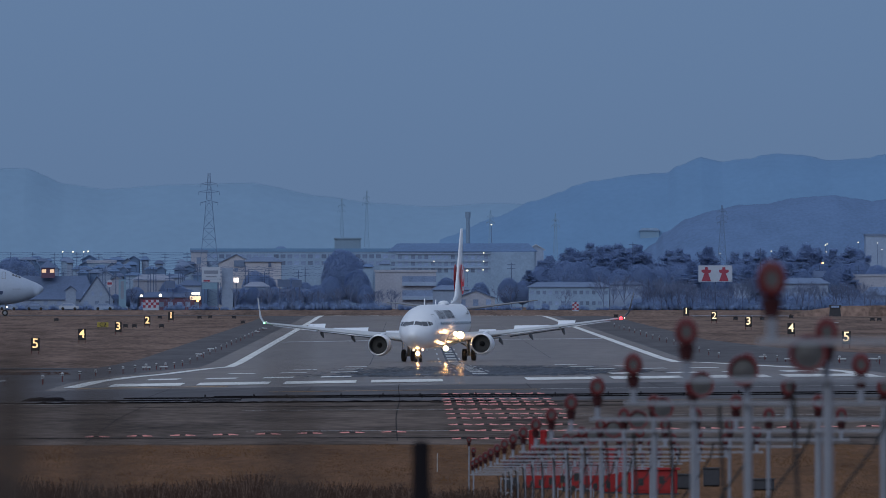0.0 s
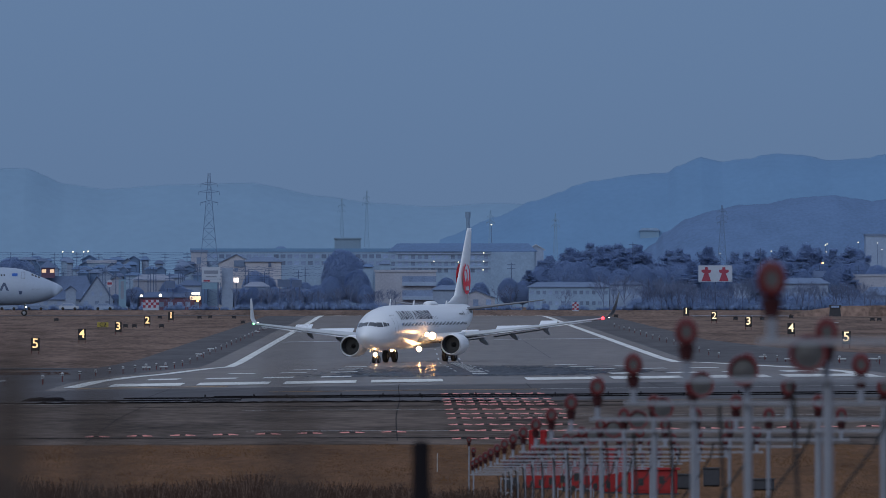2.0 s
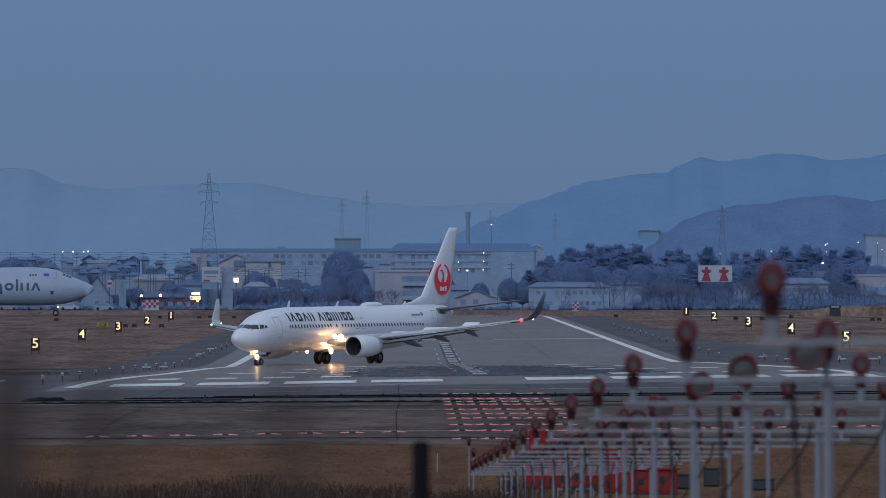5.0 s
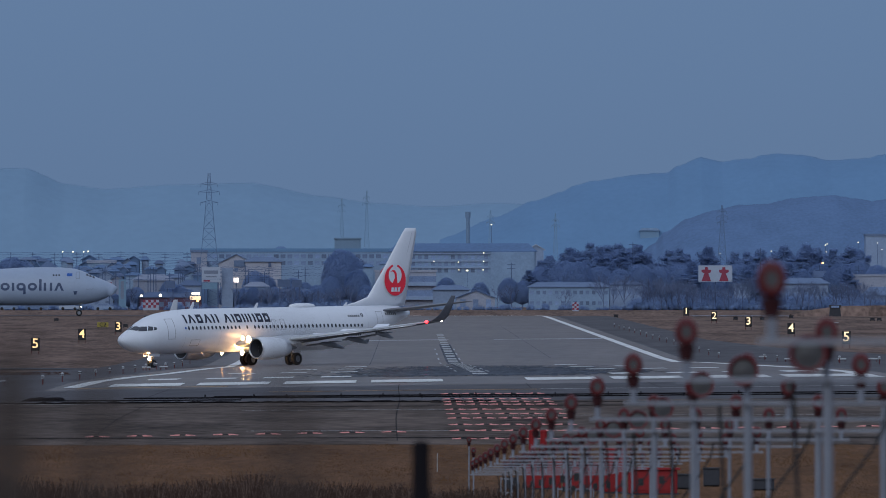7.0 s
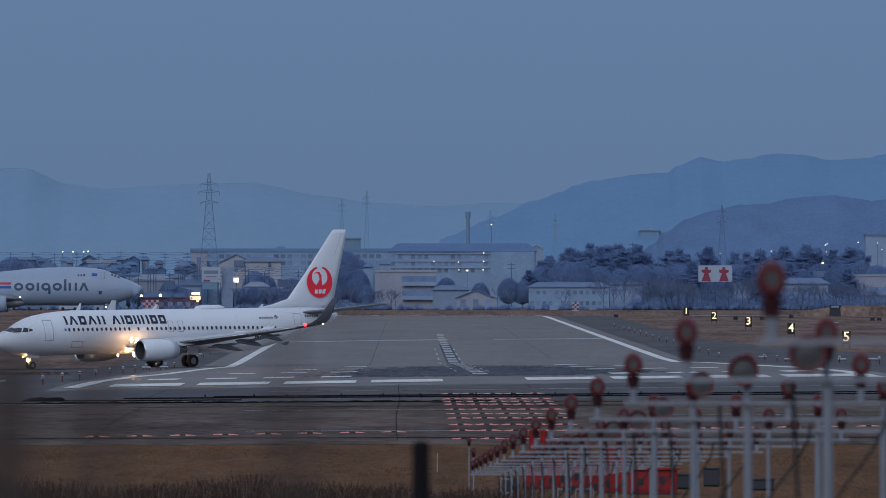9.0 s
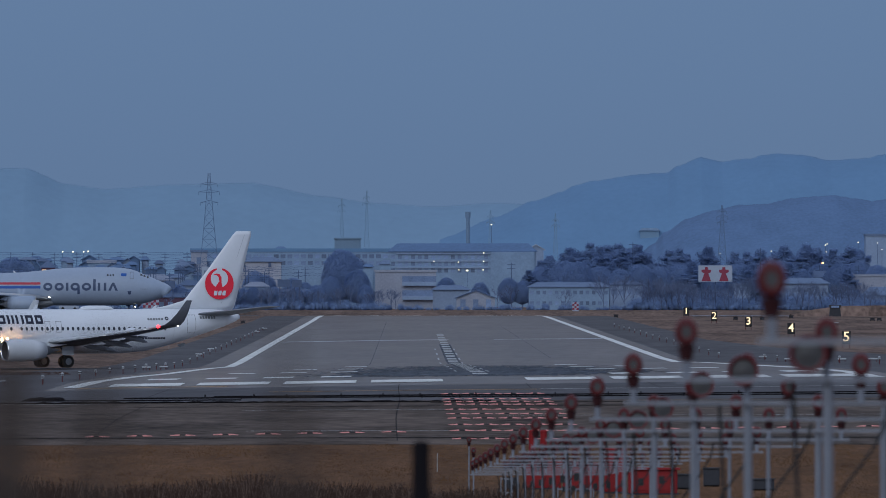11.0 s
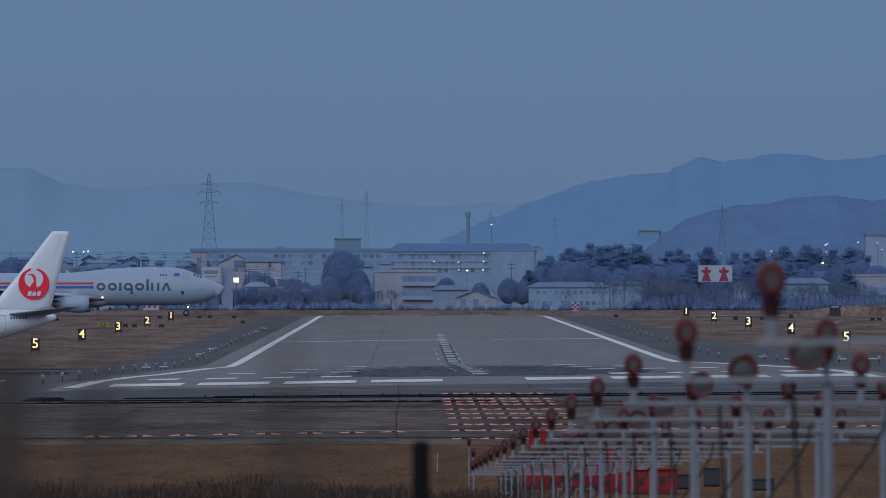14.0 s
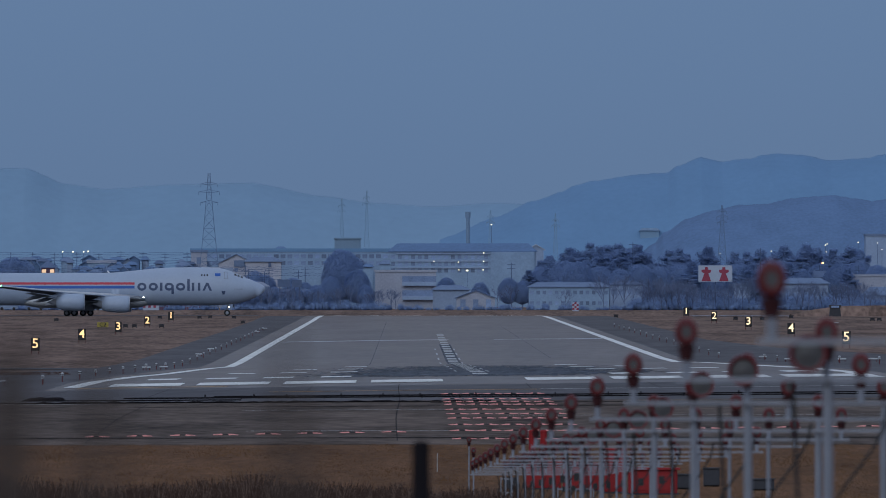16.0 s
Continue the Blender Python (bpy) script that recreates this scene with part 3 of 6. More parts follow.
    title_blocks(hull, body, 13.1, 0.0, [("bar", 0.2, 0, 0)], 3.45, 3.66, 1, STRIPE_BLUE)
    for x in (13.0, 8.4, 3.9, -6.1, -11.2):
        part("panel_line", hull.patch(B(), ((x, 1.7), (x - 0.02, 1.7), (x - 0.02, 5.0), (x, 5.0)), 1, 1, 10, 0.013), mat("skin_seam", (0.48, 0.50, 0.55), 0.4, vary=0.1), body)
    # belly fairing
    bel = [(7.6, 2.0, 0.6, 0.5, 0.45), (6.0, 2.0, 1.7, 0.7, 0.85), (3, 2.0, 2.05, 0.8, 0.98), (-2.5, 2.0, 2.05, 0.8, 0.98), (-5, 2.05, 1.6, 0.7, 0.7), (-6.6, 2.1, 0.5, 0.4, 0.3)]
    part("belly_fairing", rings(B(), [superring(*s, n=24) for s in dense(bel, 0.8)]), GREY_WING, top, "grey wing-root belly fairing", True)
    UP = (0, 0, 1)
    for s, side in ((1, "port"), (-1, "starboard")):
        st = [((6.2, s * 1.5, 2.0), 8.2, 1.15, UP), ((3.9, s * 3.4, 2.18), 6.5, 0.95, UP), ((1.9, s * 6.0, 2.48), 4.7, 0.62, UP), ((-0.75, s * 11.5, 3.10), 3.2, 0.38, UP), ((-3.15, s * 16.6, 3.72), 1.75, 0.2, UP)]
        wing = part("wing", foil(B(), st), GREY_WING, top, "light grey swept wing", True)
        part("lower_skin", underside(B(), st), SHADED_SKIN, wing, "lower wing skin, grey darkened for shade", True)
        wl_st = [((-3.15, s * 16.6, 3.72), 1.75, 0.2, UP), ((-3.6, s * 17.1, 3.89), 1.6, 0.17, (-0.0, -s * 0.5, 0.87)), ((-4.05, s * 17.4, 4.28), 1.4, 0.13, (0, -s * 0.9, 0.4)), ((-4.7, s * 17.57, 5.0), 1.05, 0.1, (0, -s * 0.97, 0.22)), ((-5.5, s * 17.78, 6.13), 0.55, 0.06, (0, -s * 0.97, 0.22))]
        part("winglet", foil(B(), wl_st), WINGLET if s > 0 else GREY_WING, wing, "upswept blended winglet", True)
        # slats drooped ahead of the leading edge, flaps behind
        for a, b in (((1.9, 6.1, 2.42), (-0.55, 11.3, 3.03)), ((-0.7, 11.5, 3.04), (-2.65, 15.9, 3.58))):
            bm = B()
            foil(bm, [((a[0] + 0.34, s * a[1], a[2] - 0.1), 0.62, 0.14, UP), ((b[0] + 0.28, s * b[1], b[2] - 0.08), 0.5, 0.1, UP)])
            part("slat", bm, METAL, wing, "bare metal leading-edge slat", True)
        for a, b, ca, cb in (((-2.4, 2.2, 1.75), (-2.75, 5.4, 2.1), 1.5, 1.3), ((-2.75, 6.4, 2.2), (-3.5, 11.4, 2.85), 1.3, 0.95)):
            tilt = Vector((0.5, 0, 0.87))
            part("flap", foil(B(), [((a[0], s * a[1], a[2]), ca, 0.2, tilt), ((b[0], s * b[1], b[2]), cb, 0.15, tilt)]), DARK_WING, wing, "lowered grey flap", True)
        for y0, y1, x0, z in ((6.9, 10.2, -1.6, 2.95), (3.6, 5.2, -1.2, 2.62), (11.0, 12.6, -2.0, 3.36)):
            bm = B()
            zz = z + 0.0
            prism(bm, [(x0, zz - 0.12), (x0 - 0.75, zz + 0.28), (x0 - 0.78, zz + 0.24), (x0 - 0.05, zz - 0.16)], "y", s * y0, s * y1)
            part("spoiler", bm, WHITE, wing, "raised pale spoiler panel")
        for y, x, z, ln in ((5.6, -0.6, 1.95, 3.4), (8.4, -1.2, 2.38, 3.0), (11.4, -2.0, 2.82, 2.4)):
            bm = B()
            rings(bm, [[(x - ln * u, s * y + r * 0.5 * math.cos(a), z - 0.28 * u - 0.42 * max(0, u - 0.5) + r * math.sin(a)) for a in (2 * math.pi * i / 8 for i in range(8))] for u, r in ((0, 0.04), (0.2, 0.2), (0.55, 0.26), (0.85, 0.16), (1, 0.03))])
            part("flap_fairing", bm, DARK_WING, wing, "pointed grey flap-track fairing", True)
        eng = nacelle(top, 6.95, s * 4.83, 1.60, 0.99, 4.0, WHITE, "white engine cowl with a dark hollow inlet")
        bm = B()
        prism(bm, [(5.4, 2.55), (2.2, 2.75), (0.8, 2.1), (2.4, 1.9), (5.0, 2.3)], "y", s * 4.83 - 0.16, s * 4.83 + 0.16)
        part("pylon", bm, WHITE, eng, "white engine pylon")
        # lights
        if s > 0:
            part("landing_lamp", lamp_face(B(), (5.75, 2.78, 2.42), 0.33), LANDING, wing, "bright warm landing light", True)
            part("landing_lamp", lamp_face(B(), (6.1, 2.36, 2.55), 0.21), LANDING, wing, "bright warm landing light", True)
            part("turnoff_lamp", lamp_face(B(), (5.1, 1.3, 1.20), 0.23), LANDING_LOW, top, "bright warm retractable light", True)
        else:
            part("turnoff_lamp", lamp_face(B(), (5.1, -1.3, 1.18), 0.17), LANDING, top, "small warm retractable light", True)
        part("nav_lamp", ball(B(), (-3.12, s * 16.85, 3.77), 0.17 if s > 0 else 0.10), NAV_RED if s > 0 else NAV_GREEN, wing, "small red position light" if s > 0 else "small green position light", True)
        part("tail_lamp", ball(B(), (-5.0, s * 16.95, 3.84), 0.08), NAV_WHITE, wing, "small white rear light", True)
        # tailplane
        part("tailplane", foil(B(), [((-13.5, s * 0.5, 4.75), 3.9, 0.40, UP), ((-18.15, s * 7.13, 5.53), 1.3, 0.12, UP)]), DARK_WING, top, "grey tailplane", True)
        # main gear
        bm = B()
        rod(bm, (0.1, s * 2.86, 0.55), (0.2, s * 2.75, 2.3), 0.13)
        rod(bm, (0, s * 2.86 - 0.5, 0.56), (0, s * 2.86 + 0.5, 0.56), 0.09)
        rod(bm, (0.15, s * 2.8, 1.3), (0.1, s * 1.4, 2.1), 0.07)
        gear = part("main_gear", bm, GALV, top, "grey main gear leg", True)
        for o in (-0.43, 0.43):
            wheel_parts(gear, 0, s * 2.86 + o, 0.565, 0.40)
        bm = box(B(), -0.55, 0.6, s * 3.35 - 0.03, s * 3.35 + 0.03, 1.15, 2.2)
        part("gear_door", bm, WHITE, gear, "white gear door")
    # fin with dorsal fillet
    fin_st = [((-8.8, 0, 5.18), 8.9, 0.10, (0, 1, 0)), ((-11.2, 0, 5.62), 6.75, 0.34, (0, 1, 0)), ((-12.9, 0, 6.1), 5.2, 0.50, (0, 1, 0)), ((-14.95, 0, 8.5), 3.75, 0.42, (0, 1, 0)), ((-17.75, 0, 12.05), 1.85, 0.24, (0, 1, 0)), ((-18.1, 0, 12.42), 1.45, 0.10, (0, 1, 0))]
    fin = part("fin", foil(B(), fin_st), WHITE, top, "tall white tail fin", True)
    part("rudder_gap", prism(B(), [(-16.55, 5.8), (-16.6, 5.8), (-18.93, 12.1), (-18.89, 12.1)], "y", -0.125, 0.125), mat("skin_seam", (0.48, 0.50, 0.55), 0.4, vary=0.1), fin)
    for s in (1, -1):
        def disc(r0x, r0z, cx, cz, out, n=40, a0=0.0, a1=2 * math.pi):
            bm = B()
            c = bm.verts.new((cx, s * out, cz))
            ring = [bm.verts.new((cx + r0x * math.cos(a0 + (a1 - a0) * i / n), s * out, cz + r0z * math.sin(a0 + (a1 - a0) * i / n))) for i in range(n + 1)]
            for i in range(n):
                bm.faces.new((c, ring[i], ring[i + 1]))
            return bm
        em = part("emblem", disc(1.42, 1.44, -16.3, 7.62, 0.335), RED, fin, "round red tail emblem")
        part("emblem_ground", disc(0.86, 0.82, -16.3, 8.08, 0.35), WHITE, em)
        part("emblem_gap", prism(B(), [(-16.12, 8.7), (-16.48, 8.7), (-16.62, 9.1), (-15.98, 9.1)], "y", s * 0.35, s * 0.36), WHITE, em)
        bm = B()
        prism(bm, [(-16.75, 6.9), (-15.85, 6.9), (-16.0, 7.45), (-16.28, 7.85), (-16.22, 8.2), (-16.02, 8.42), (-15.62, 8.4), (-16.0, 8.55), (-16.3, 8.5), (-16.5, 8.2), (-16.5, 7.8), (-16.55, 7.4)], "y", s * 0.352, s * 0.366)
        part("emblem_figure", bm, RED, em)
        bm = B()
        for k in range(3):
            prism(bm, [(-15.72 - 0.42 * k, 6.55), (-16.04 - 0.42 * k, 6.55), (-16.12 - 0.42 * k, 6.98), (-15.80 - 0.42 * k, 6.98)], "y", s * 0.352, s * 0.366)
        part("emblem_mark", bm, WHITE, em)
    # crown hump, aerials, nose gear
    part("radome_hump", rings(B(), [superring(x, 5.3, w, h, 0.1, 16) for x, w, h in ((-2.5, 0.05, 0.05), (-2.8, 0.35, 0.26), (-3.4, 0.45, 0.34), (-5.0, 0.45, 0.34), (-5.6, 0.34, 0.24), (-5.9, 0.05, 0.05))]), WHITE, top, "white aerial hump on the roof", True)
    for x, h in ((10.6, 0.62), (2.2, 0.45), (-9.6, 0.35)):
        part("aerial", prism(B(), [(x, 5.25), (x - 0.45, 5.25), (x - 0.62, 5.3 + h), (x - 0.45, 5.3 + h)], "y", -0.03, 0.03), WHITE, top, "white blade aerial")
    part("belly_aerial", prism(B(), [(9.3, 1.35), (8.9, 1.35), (8.75, 1.0), (8.9, 1.0)], "y", -0.03, 0.03), WHITE, top)
    bm = B()
    rod(bm, (15.6, 0, 0.35), (15.75, 0, 1.75), 0.21)
    rod(bm, (15.6, -0.34, 0.345), (15.6, 0.34, 0.345), 0.06)
    rod(bm, (15.65, 0, 1.0), (16.8, 0, 1.75), 0.05)
    ng = part("nose_gear", bm, GALV, top, "grey nose gear leg", True)
    for o in (-0.23, 0.23):
        wheel_parts(ng, 15.6, o, 0.345, 0.22)
    for s in (1, -1):
        part("gear_door", box(B(), 15.0, 16.3, s * 0.42 - 0.02, s * 0.42 + 0.02, 1.02, 1.5), WHITE, ng, "white nose gear door")
    part("nose_lamp", lamp_face(B(), (15.95, 0, 0.80), 0.17), LANDING_LOW, ng, "bright warm nose-gear taxi light", True)
    return top


def make_freighter():
    top = thing("freighter", "large white four-engined cargo jet with red and blue stripes, taxiing", "airplane")
    main = (5.35, 3.25, 3.25, 3.25)
    sec = []
    for u, zt, zb, hw in ((0, 5.5, 5.36, 0.06), (0.1, 5.78, 5.06, 0.34), (0.35, 6.02, 4.76, 0.64), (1.2, 6.52, 4.18, 1.24), (2.6, 7.12, 3.42, 1.88), (4.2, 7.78, 2.86, 2.38), (5.6, 8.36, 2.52, 2.72), (7.0, 9.0, 2.32, 2.94), (8.2, 9.38, 2.22, 3.05),
                          (9.6, 9.6, 2.15, 3.14), (11.5, 9.72, 2.1, 3.22), (14.5, 9.76, 2.1, 3.25), (19, 9.70, 2.1, 3.25), (23, 9.45, 2.1, 3.25), (26.5, 9.05, 2.1, 3.25), (30, 8.72, 2.1, 3.25), (33, 8.60, 2.1, 3.25), (56, 8.60, 2.1, 3.25),
                          (60, 8.6, 2.5, 3.2), (65, 8.5, 3.6, 2.7), (70, 8.3, 5.0, 1.8), (74, 7.7, 6.3, 0.7), (75, 7.3, 6.9, 0.2)):
        cz = 5.35 if 4 < u < 58 else (zt + zb) / 2
        sec.append((37.4 - u, cz, hw, zt - cz, cz - zb))
    hull = Hull(sec)
    body = part("fuselage", rings(B(), [superring(*s, n=44) for s in dense(sorted(sec), 0.9)]), WHITE_HAZED, top, "white fuselage with a raised forward deck", True)
    for s in (-1, 1):
        for k in range(3):
            x = 32.9 - 0.62 * k
            z = 7.55 + 0.24 * k
            part("cockpit_pane", hull.patch(B(), ((x, z), (x - 0.46, z + 0.06), (x - 0.52, z + 0.46), (x - 0.14, z + 0.40)), s, 2, 2, 0.03), GLASS_DARK, body, "dark cockpit glass")
        part("door", hull.outline(B(), 29.9, 29.1, 7.5, 8.75, s, -0.08), LINE_GREY, body, "door outline")
        part("flag_mark", hull.patch(B(), ((28.4, 7.97), (27.3, 7.97), (27.3, 8.54), (28.4, 8.54)), s, 3, 2, 0.03), STRIPE_BLUE, body, "small blue painted flag")
        for k in range(3):
            part("deck_window", hull.patch(B(), ((24.8 + 0.55 * k, 8.0), (24.5 + 0.55 * k, 8.0), (24.5 + 0.55 * k, 8.35), (24.8 + 0.55 * k, 8.35)), s, 1, 2, 0.03), WINDOW, body)
        part("crest_mark", hull.patch(B(), ((29.2, 4.3), (28.8, 4.3), (28.6, 5.0), (29.4, 5.0)), s, 2, 2, 0.03), SLATE, body)
        part("panel_line", hull.patch(B(), ((32.8, 5.35), (31.2, 5.35), (31.2, 5.42), (32.8, 5.42)), s, 2, 1, 0.03), LINE_GREY, body)
        for z0, z1, m, lab in ((6.28, 6.74, STRIPE_RED, "red cheat line"), (5.5, 6.05, STRIPE_BLUE, "blue cheat line")):
            part("stripe", hull.patch(B(), ((11.2, z0), (-30, z0), (-30, z1), (11.2, z1)), s, 24, 2, 0.03), m, body, lab)
        # painted name as plain blocks
        W = ("ring", 1.85, 0, 0)
        word = [W, W, ("bar", 0.5, 0, 0), ("ring", 1.85, 0, 0.68), W, ("bar", 0.5, 0.72, 0), ("pair", 1.7, 0, 0), ("chevron", 1.9, 0, 0)]
        if s < 0:
            title_blocks(hull, body, 11.75, 0.42, word, 5.06, 6.66, s, SLATE, direction=1, weight=0.30)
        else:
            title_blocks(hull, body, 27.4, 0.42, word, 5.06, 6.66, s, SLATE, weight=0.30)
    UP = (0, 0, 1)
    for s in (-1, 1):
        st = [((13.5, s * 2.4, 3.3), 15.8, 1.9, UP), ((6.9, s * 9.8, 4.0), 10.8, 1.2, UP), ((-3.0, s * 21.0, 4.8), 6.3, 0.7, UP), ((-11.6, s * 31.0, 5.7), 4.0, 0.4, UP), ((-16.0, s * 34.2, 6.05), 1.2, 0.12, UP)]
        wing = part("wing", foil(B(), st), GREY_WING, top, "grey swept wing", True)
        part("lower_skin", underside(B(), st), SHADED_SKIN, wing, "lower wing skin, grey darkened for shade", True)
        for a, b in ((1, 2), (2, 3)):
            part("slat", foil(B(), [((p[0][0] + 0.5, p[0][1], p[0][2] - 0.12), 1.1, 0.2, UP) for p in (st[a], st[b])]), WHITE_HAZED, wing, "pale leading-edge slat", True)
        for a, b in (((-2.0, 4.0, 3.0), (-4.3, 10.5, 3.7)), ((-4.4, 12.6, 3.8), (-8.6, 21.5, 4.6))):
            part("flap", foil(B(), [((a[0], s * a[1], a[2]), 2.6, 0.3, (0.4, 0, 0.9)), ((b[0], s * b[1], b[2]), 1.9, 0.2, (0.4, 0, 0.9))]), DARK_WING, wing, "lowered grey flap", True)
        for y, x, z in ((7.0, -2.5, 3.0), (14.5, -4.6, 3.7), (18.5, -6.2, 4.2)):
            bm = B()
            rings(bm, [[(x - 4.4 * u, s * y + r * 0.6 * math.cos(a), z - 0.9 * u + r * math.sin(a)) for a in (2 * math.pi * i / 8 for i in range(8))] for u, r in ((0, 0.1), (0.3, 0.4), (0.7, 0.35), (1, 0.05))])
            part("flap_fairing", bm, DARK_WING, wing, "pointed grey flap-track fairing", True)
        for x, y, z in ((10.4, 11.7, 2.36), (1.5, 20.8, 2.8)):
            eng = nacelle(top, x, s * y, z, 1.62, 5.6, WHITE_HAZED, "large pale engine cowl")
            part("pylon", prism(B(), [(x - 1.5, z + 1.55), (x - 5.2, z + 1.95), (x - 7.5, z + 0.9), (x - 5.6, z + 0.7)], "y", s * y - 0.25, s * y + 0.25), WHITE_HAZED, eng, "pale engine pylon")
        part("root_lamp", ball(B(), (13.0, s * 4.2, 3.75), 0.15), NAV_WHITE, wing, "bright wing-root light", True)
        part("nav_lamp", ball(B(), (-15.0, s * 33.8, 6.05), 0.22), NAV_GREEN if s < 0 else NAV_RED, wing, "small green position light" if s < 0 else "small red position light", True)
        part("tailplane", foil(B(), [((-24.5, s * 1.5, 7.6), 9.5, 0.9, UP), ((-33.5, s * 11.0, 9.2), 2.6, 0.25, UP)]), GREY_WING, top, "grey tailplane", True)
        for x, y in ((1.6, 1.92), (-1.6, 5.5)):
            bm = B()
            rod(bm, (x, s * y, 0.6), (x + 0.3, s * y, 3.2), 0.24)
            rod(bm, (x - 0.75, s * y, 0.62), (x + 0.75, s * y, 0.62), 0.14)
            gear = part("main_gear", bm, GALV, top, "grey four-wheel bogie", True)
            for dx in (-0.74, 0.74):
                for dy in (-0.56, 0.56):
                    wheel_parts(gear, x + dx, s * y + dy, 0.62, 0.48)
            part("gear_door", box(B(), x - 1.5, x + 1.5, s * (y + 1.0) - 0.05, s * (y + 1.0) + 0.05, 1.0, 2.6), DARK_WING, gear, "grey gear door")
    part("fin", foil(B(), [((-15.5, 0, 8.4), 16.5, 0.6, (0, 1, 0)), ((-20.5, 0, 10.2), 12.0, 1.0, (0, 1, 0)), ((-31.5, 0, 19.3), 4.4, 0.4, (0, 1, 0))]), WHITE_HAZED, top, "tall white tail fin", True)
    belly = [(16, 3.2, 0.6, 0.6, 0.5), (12, 3.0, 3.0, 1.4, 1.35), (2, 2.9, 3.4, 1.5, 1.5), (-8, 2.9, 3.2, 1.4, 1.3), (-13, 3.0, 0.8, 0.6, 0.5)]
    part("belly_fairing", rings(B(), [superring(*q, n=24) for q in dense(sorted(belly), 1.5)]), GREY_WING, top, "grey belly fairing", True)
    bm = B()
    rod(bm, (29.7, 0, 0.6), (29.9, 0, 2.6), 0.18)
    rod(bm, (29.7, -0.6, 0.62), (29.7, 0.6, 0.62), 0.12)
    ng = part("nose_gear", bm, GALV, top, "grey nose gear leg", True)
    for o in (-0.46, 0.46):
        wheel_parts(ng, 29.7, o, 0.62, 0.45)
    part("nose_lamp", ball(B(), (30.1, 0, 1.8), 0.11), NAV_WHITE, ng, "small white taxi light", True)
    part("aerial", prism(B(), [(6.4, 8.5), (5.9, 8.5), (5.6, 9.1), (5.8, 9.1)], "y", -0.04, 0.04), WHITE, top, "white blade aerial")
    return top


airliner = make_airliner()
freighter = make_freighter()


# ---- hills ----
def ridge(name, d, depth, height_of, material, label, x0, x1, step, rough, seed):
    """A wooded ridge: uneven crest, front and back slopes."""
    bm = B()
    rows = []
    x = x0
    while x <= x1:
        s = max(height_of(x), -0.5)
        crest = s + min(1, max(0, s) / 6) * rough * (noise.noise((x * 0.45, seed, 0)) + 0.6 * noise.noise((x * 1.7, seed, 1)) + 0.5 * noise.noise((x * 4.9, seed, 2)))
        roll = noise.noise((x * 0.03, seed, 3))
        rows.append([(x, d - depth, -1), (x, d - depth * (0.6 + 0.1 * roll), s * 0.45), (x, d - depth * 0.3, s * 0.8), (x, d - depth * 0.06, s * 0.985 - 0.1), (x, d - depth * 0.02, s - 0.25), (x, d, crest), (x, d + depth * 0.25, s * 0.8 - 1), (x, d + depth * 0.4, -1)])
        x += step
    rings(bm, rows, close=False, cap=False)
    return tagged(part(name, bm, material, None, label, True), label, "hill", kind="structure")


def crest_line(x, at, heights):
    """A skyline eased between summits and saddles."""
    k = max(0, min(len(at) - 2, int(np.searchsorted(at, x)) - 1))
    u = max(0.0, min(1.0, (x - at[k]) / (at[k + 1] - at[k])))
    return heights[k] + (heights[k + 1] - heights[k]) * (0.5 * u + 0.5 * u * u * (3 - 2 * u))


def far_h(x):
    return crest_line(x, [-320, -150, -96, -86, -76, -60, -39, -22, -8, 6, 22, 60, 320], [36, 33, 34, 30, 28.7, 29.8, 30.3, 27.0, 25.2, 24.3, 25.2, 23, 26])


def right_h(x):
    return crest_line(x, [8, 22, 31, 46, 58, 64.5, 67, 73, 78, 84, 91, 98, 105, 114, 121, 180, 340], [16, 21.5, 25.5, 30.5, 32.2, 32.5, 34.2, 36.4, 35.3, 36.0, 37.3, 37.0, 35.6, 36.2, 37.6, 44, 34])


def spur_h(x):
    return crest_line(x, [40, 50, 55, 59, 61, 67, 73, 79, 86, 92, 102, 107, 111, 118, 150, 300], [-1, 8, 12, 15, 17.2, 20.8, 22.6, 23.9, 24.2, 25.6, 26.2, 25.4, 24.8, 26, 29, 22])


ridge("hills_far", 4960, 60, far_h, HILL_FAR, "wooded hill range beyond the town, coloured hazy blue", -320, 320, 0.3, 0.22, 1.0)
ridge("hills_middle", 4900, 60, right_h, HILL_MID, "wooded mountain ridge, coloured hazy blue", 8, 330, 0.2, 0.24, 5.0)
ridge("hills_near", 4700, 50, spur_h, HILL_NEAR, "wooded spur in front of the ridge, coloured with less haze", 40, 300, 0.12, 0.3, 9.0)


# ---- town ----
def east(u, d):
    """Metres east of the line of sight for a bearing in lens units."""
    return (u - 721) * d / FOCAL


def high(v, d):
    return 9.1 + (473 - v) * d / FOCAL


def pane_mesh():
    me = bpy.data.meshes.new("window_pane")
    bm = box(B(), -0.5, 0.5, -0.02, 0.02, -0.5, 0.5)
    bm.to_mesh(me)
    bm.free()
    me.materials.append(PANE)
    return me


PANE_MESH = pane_mesh()


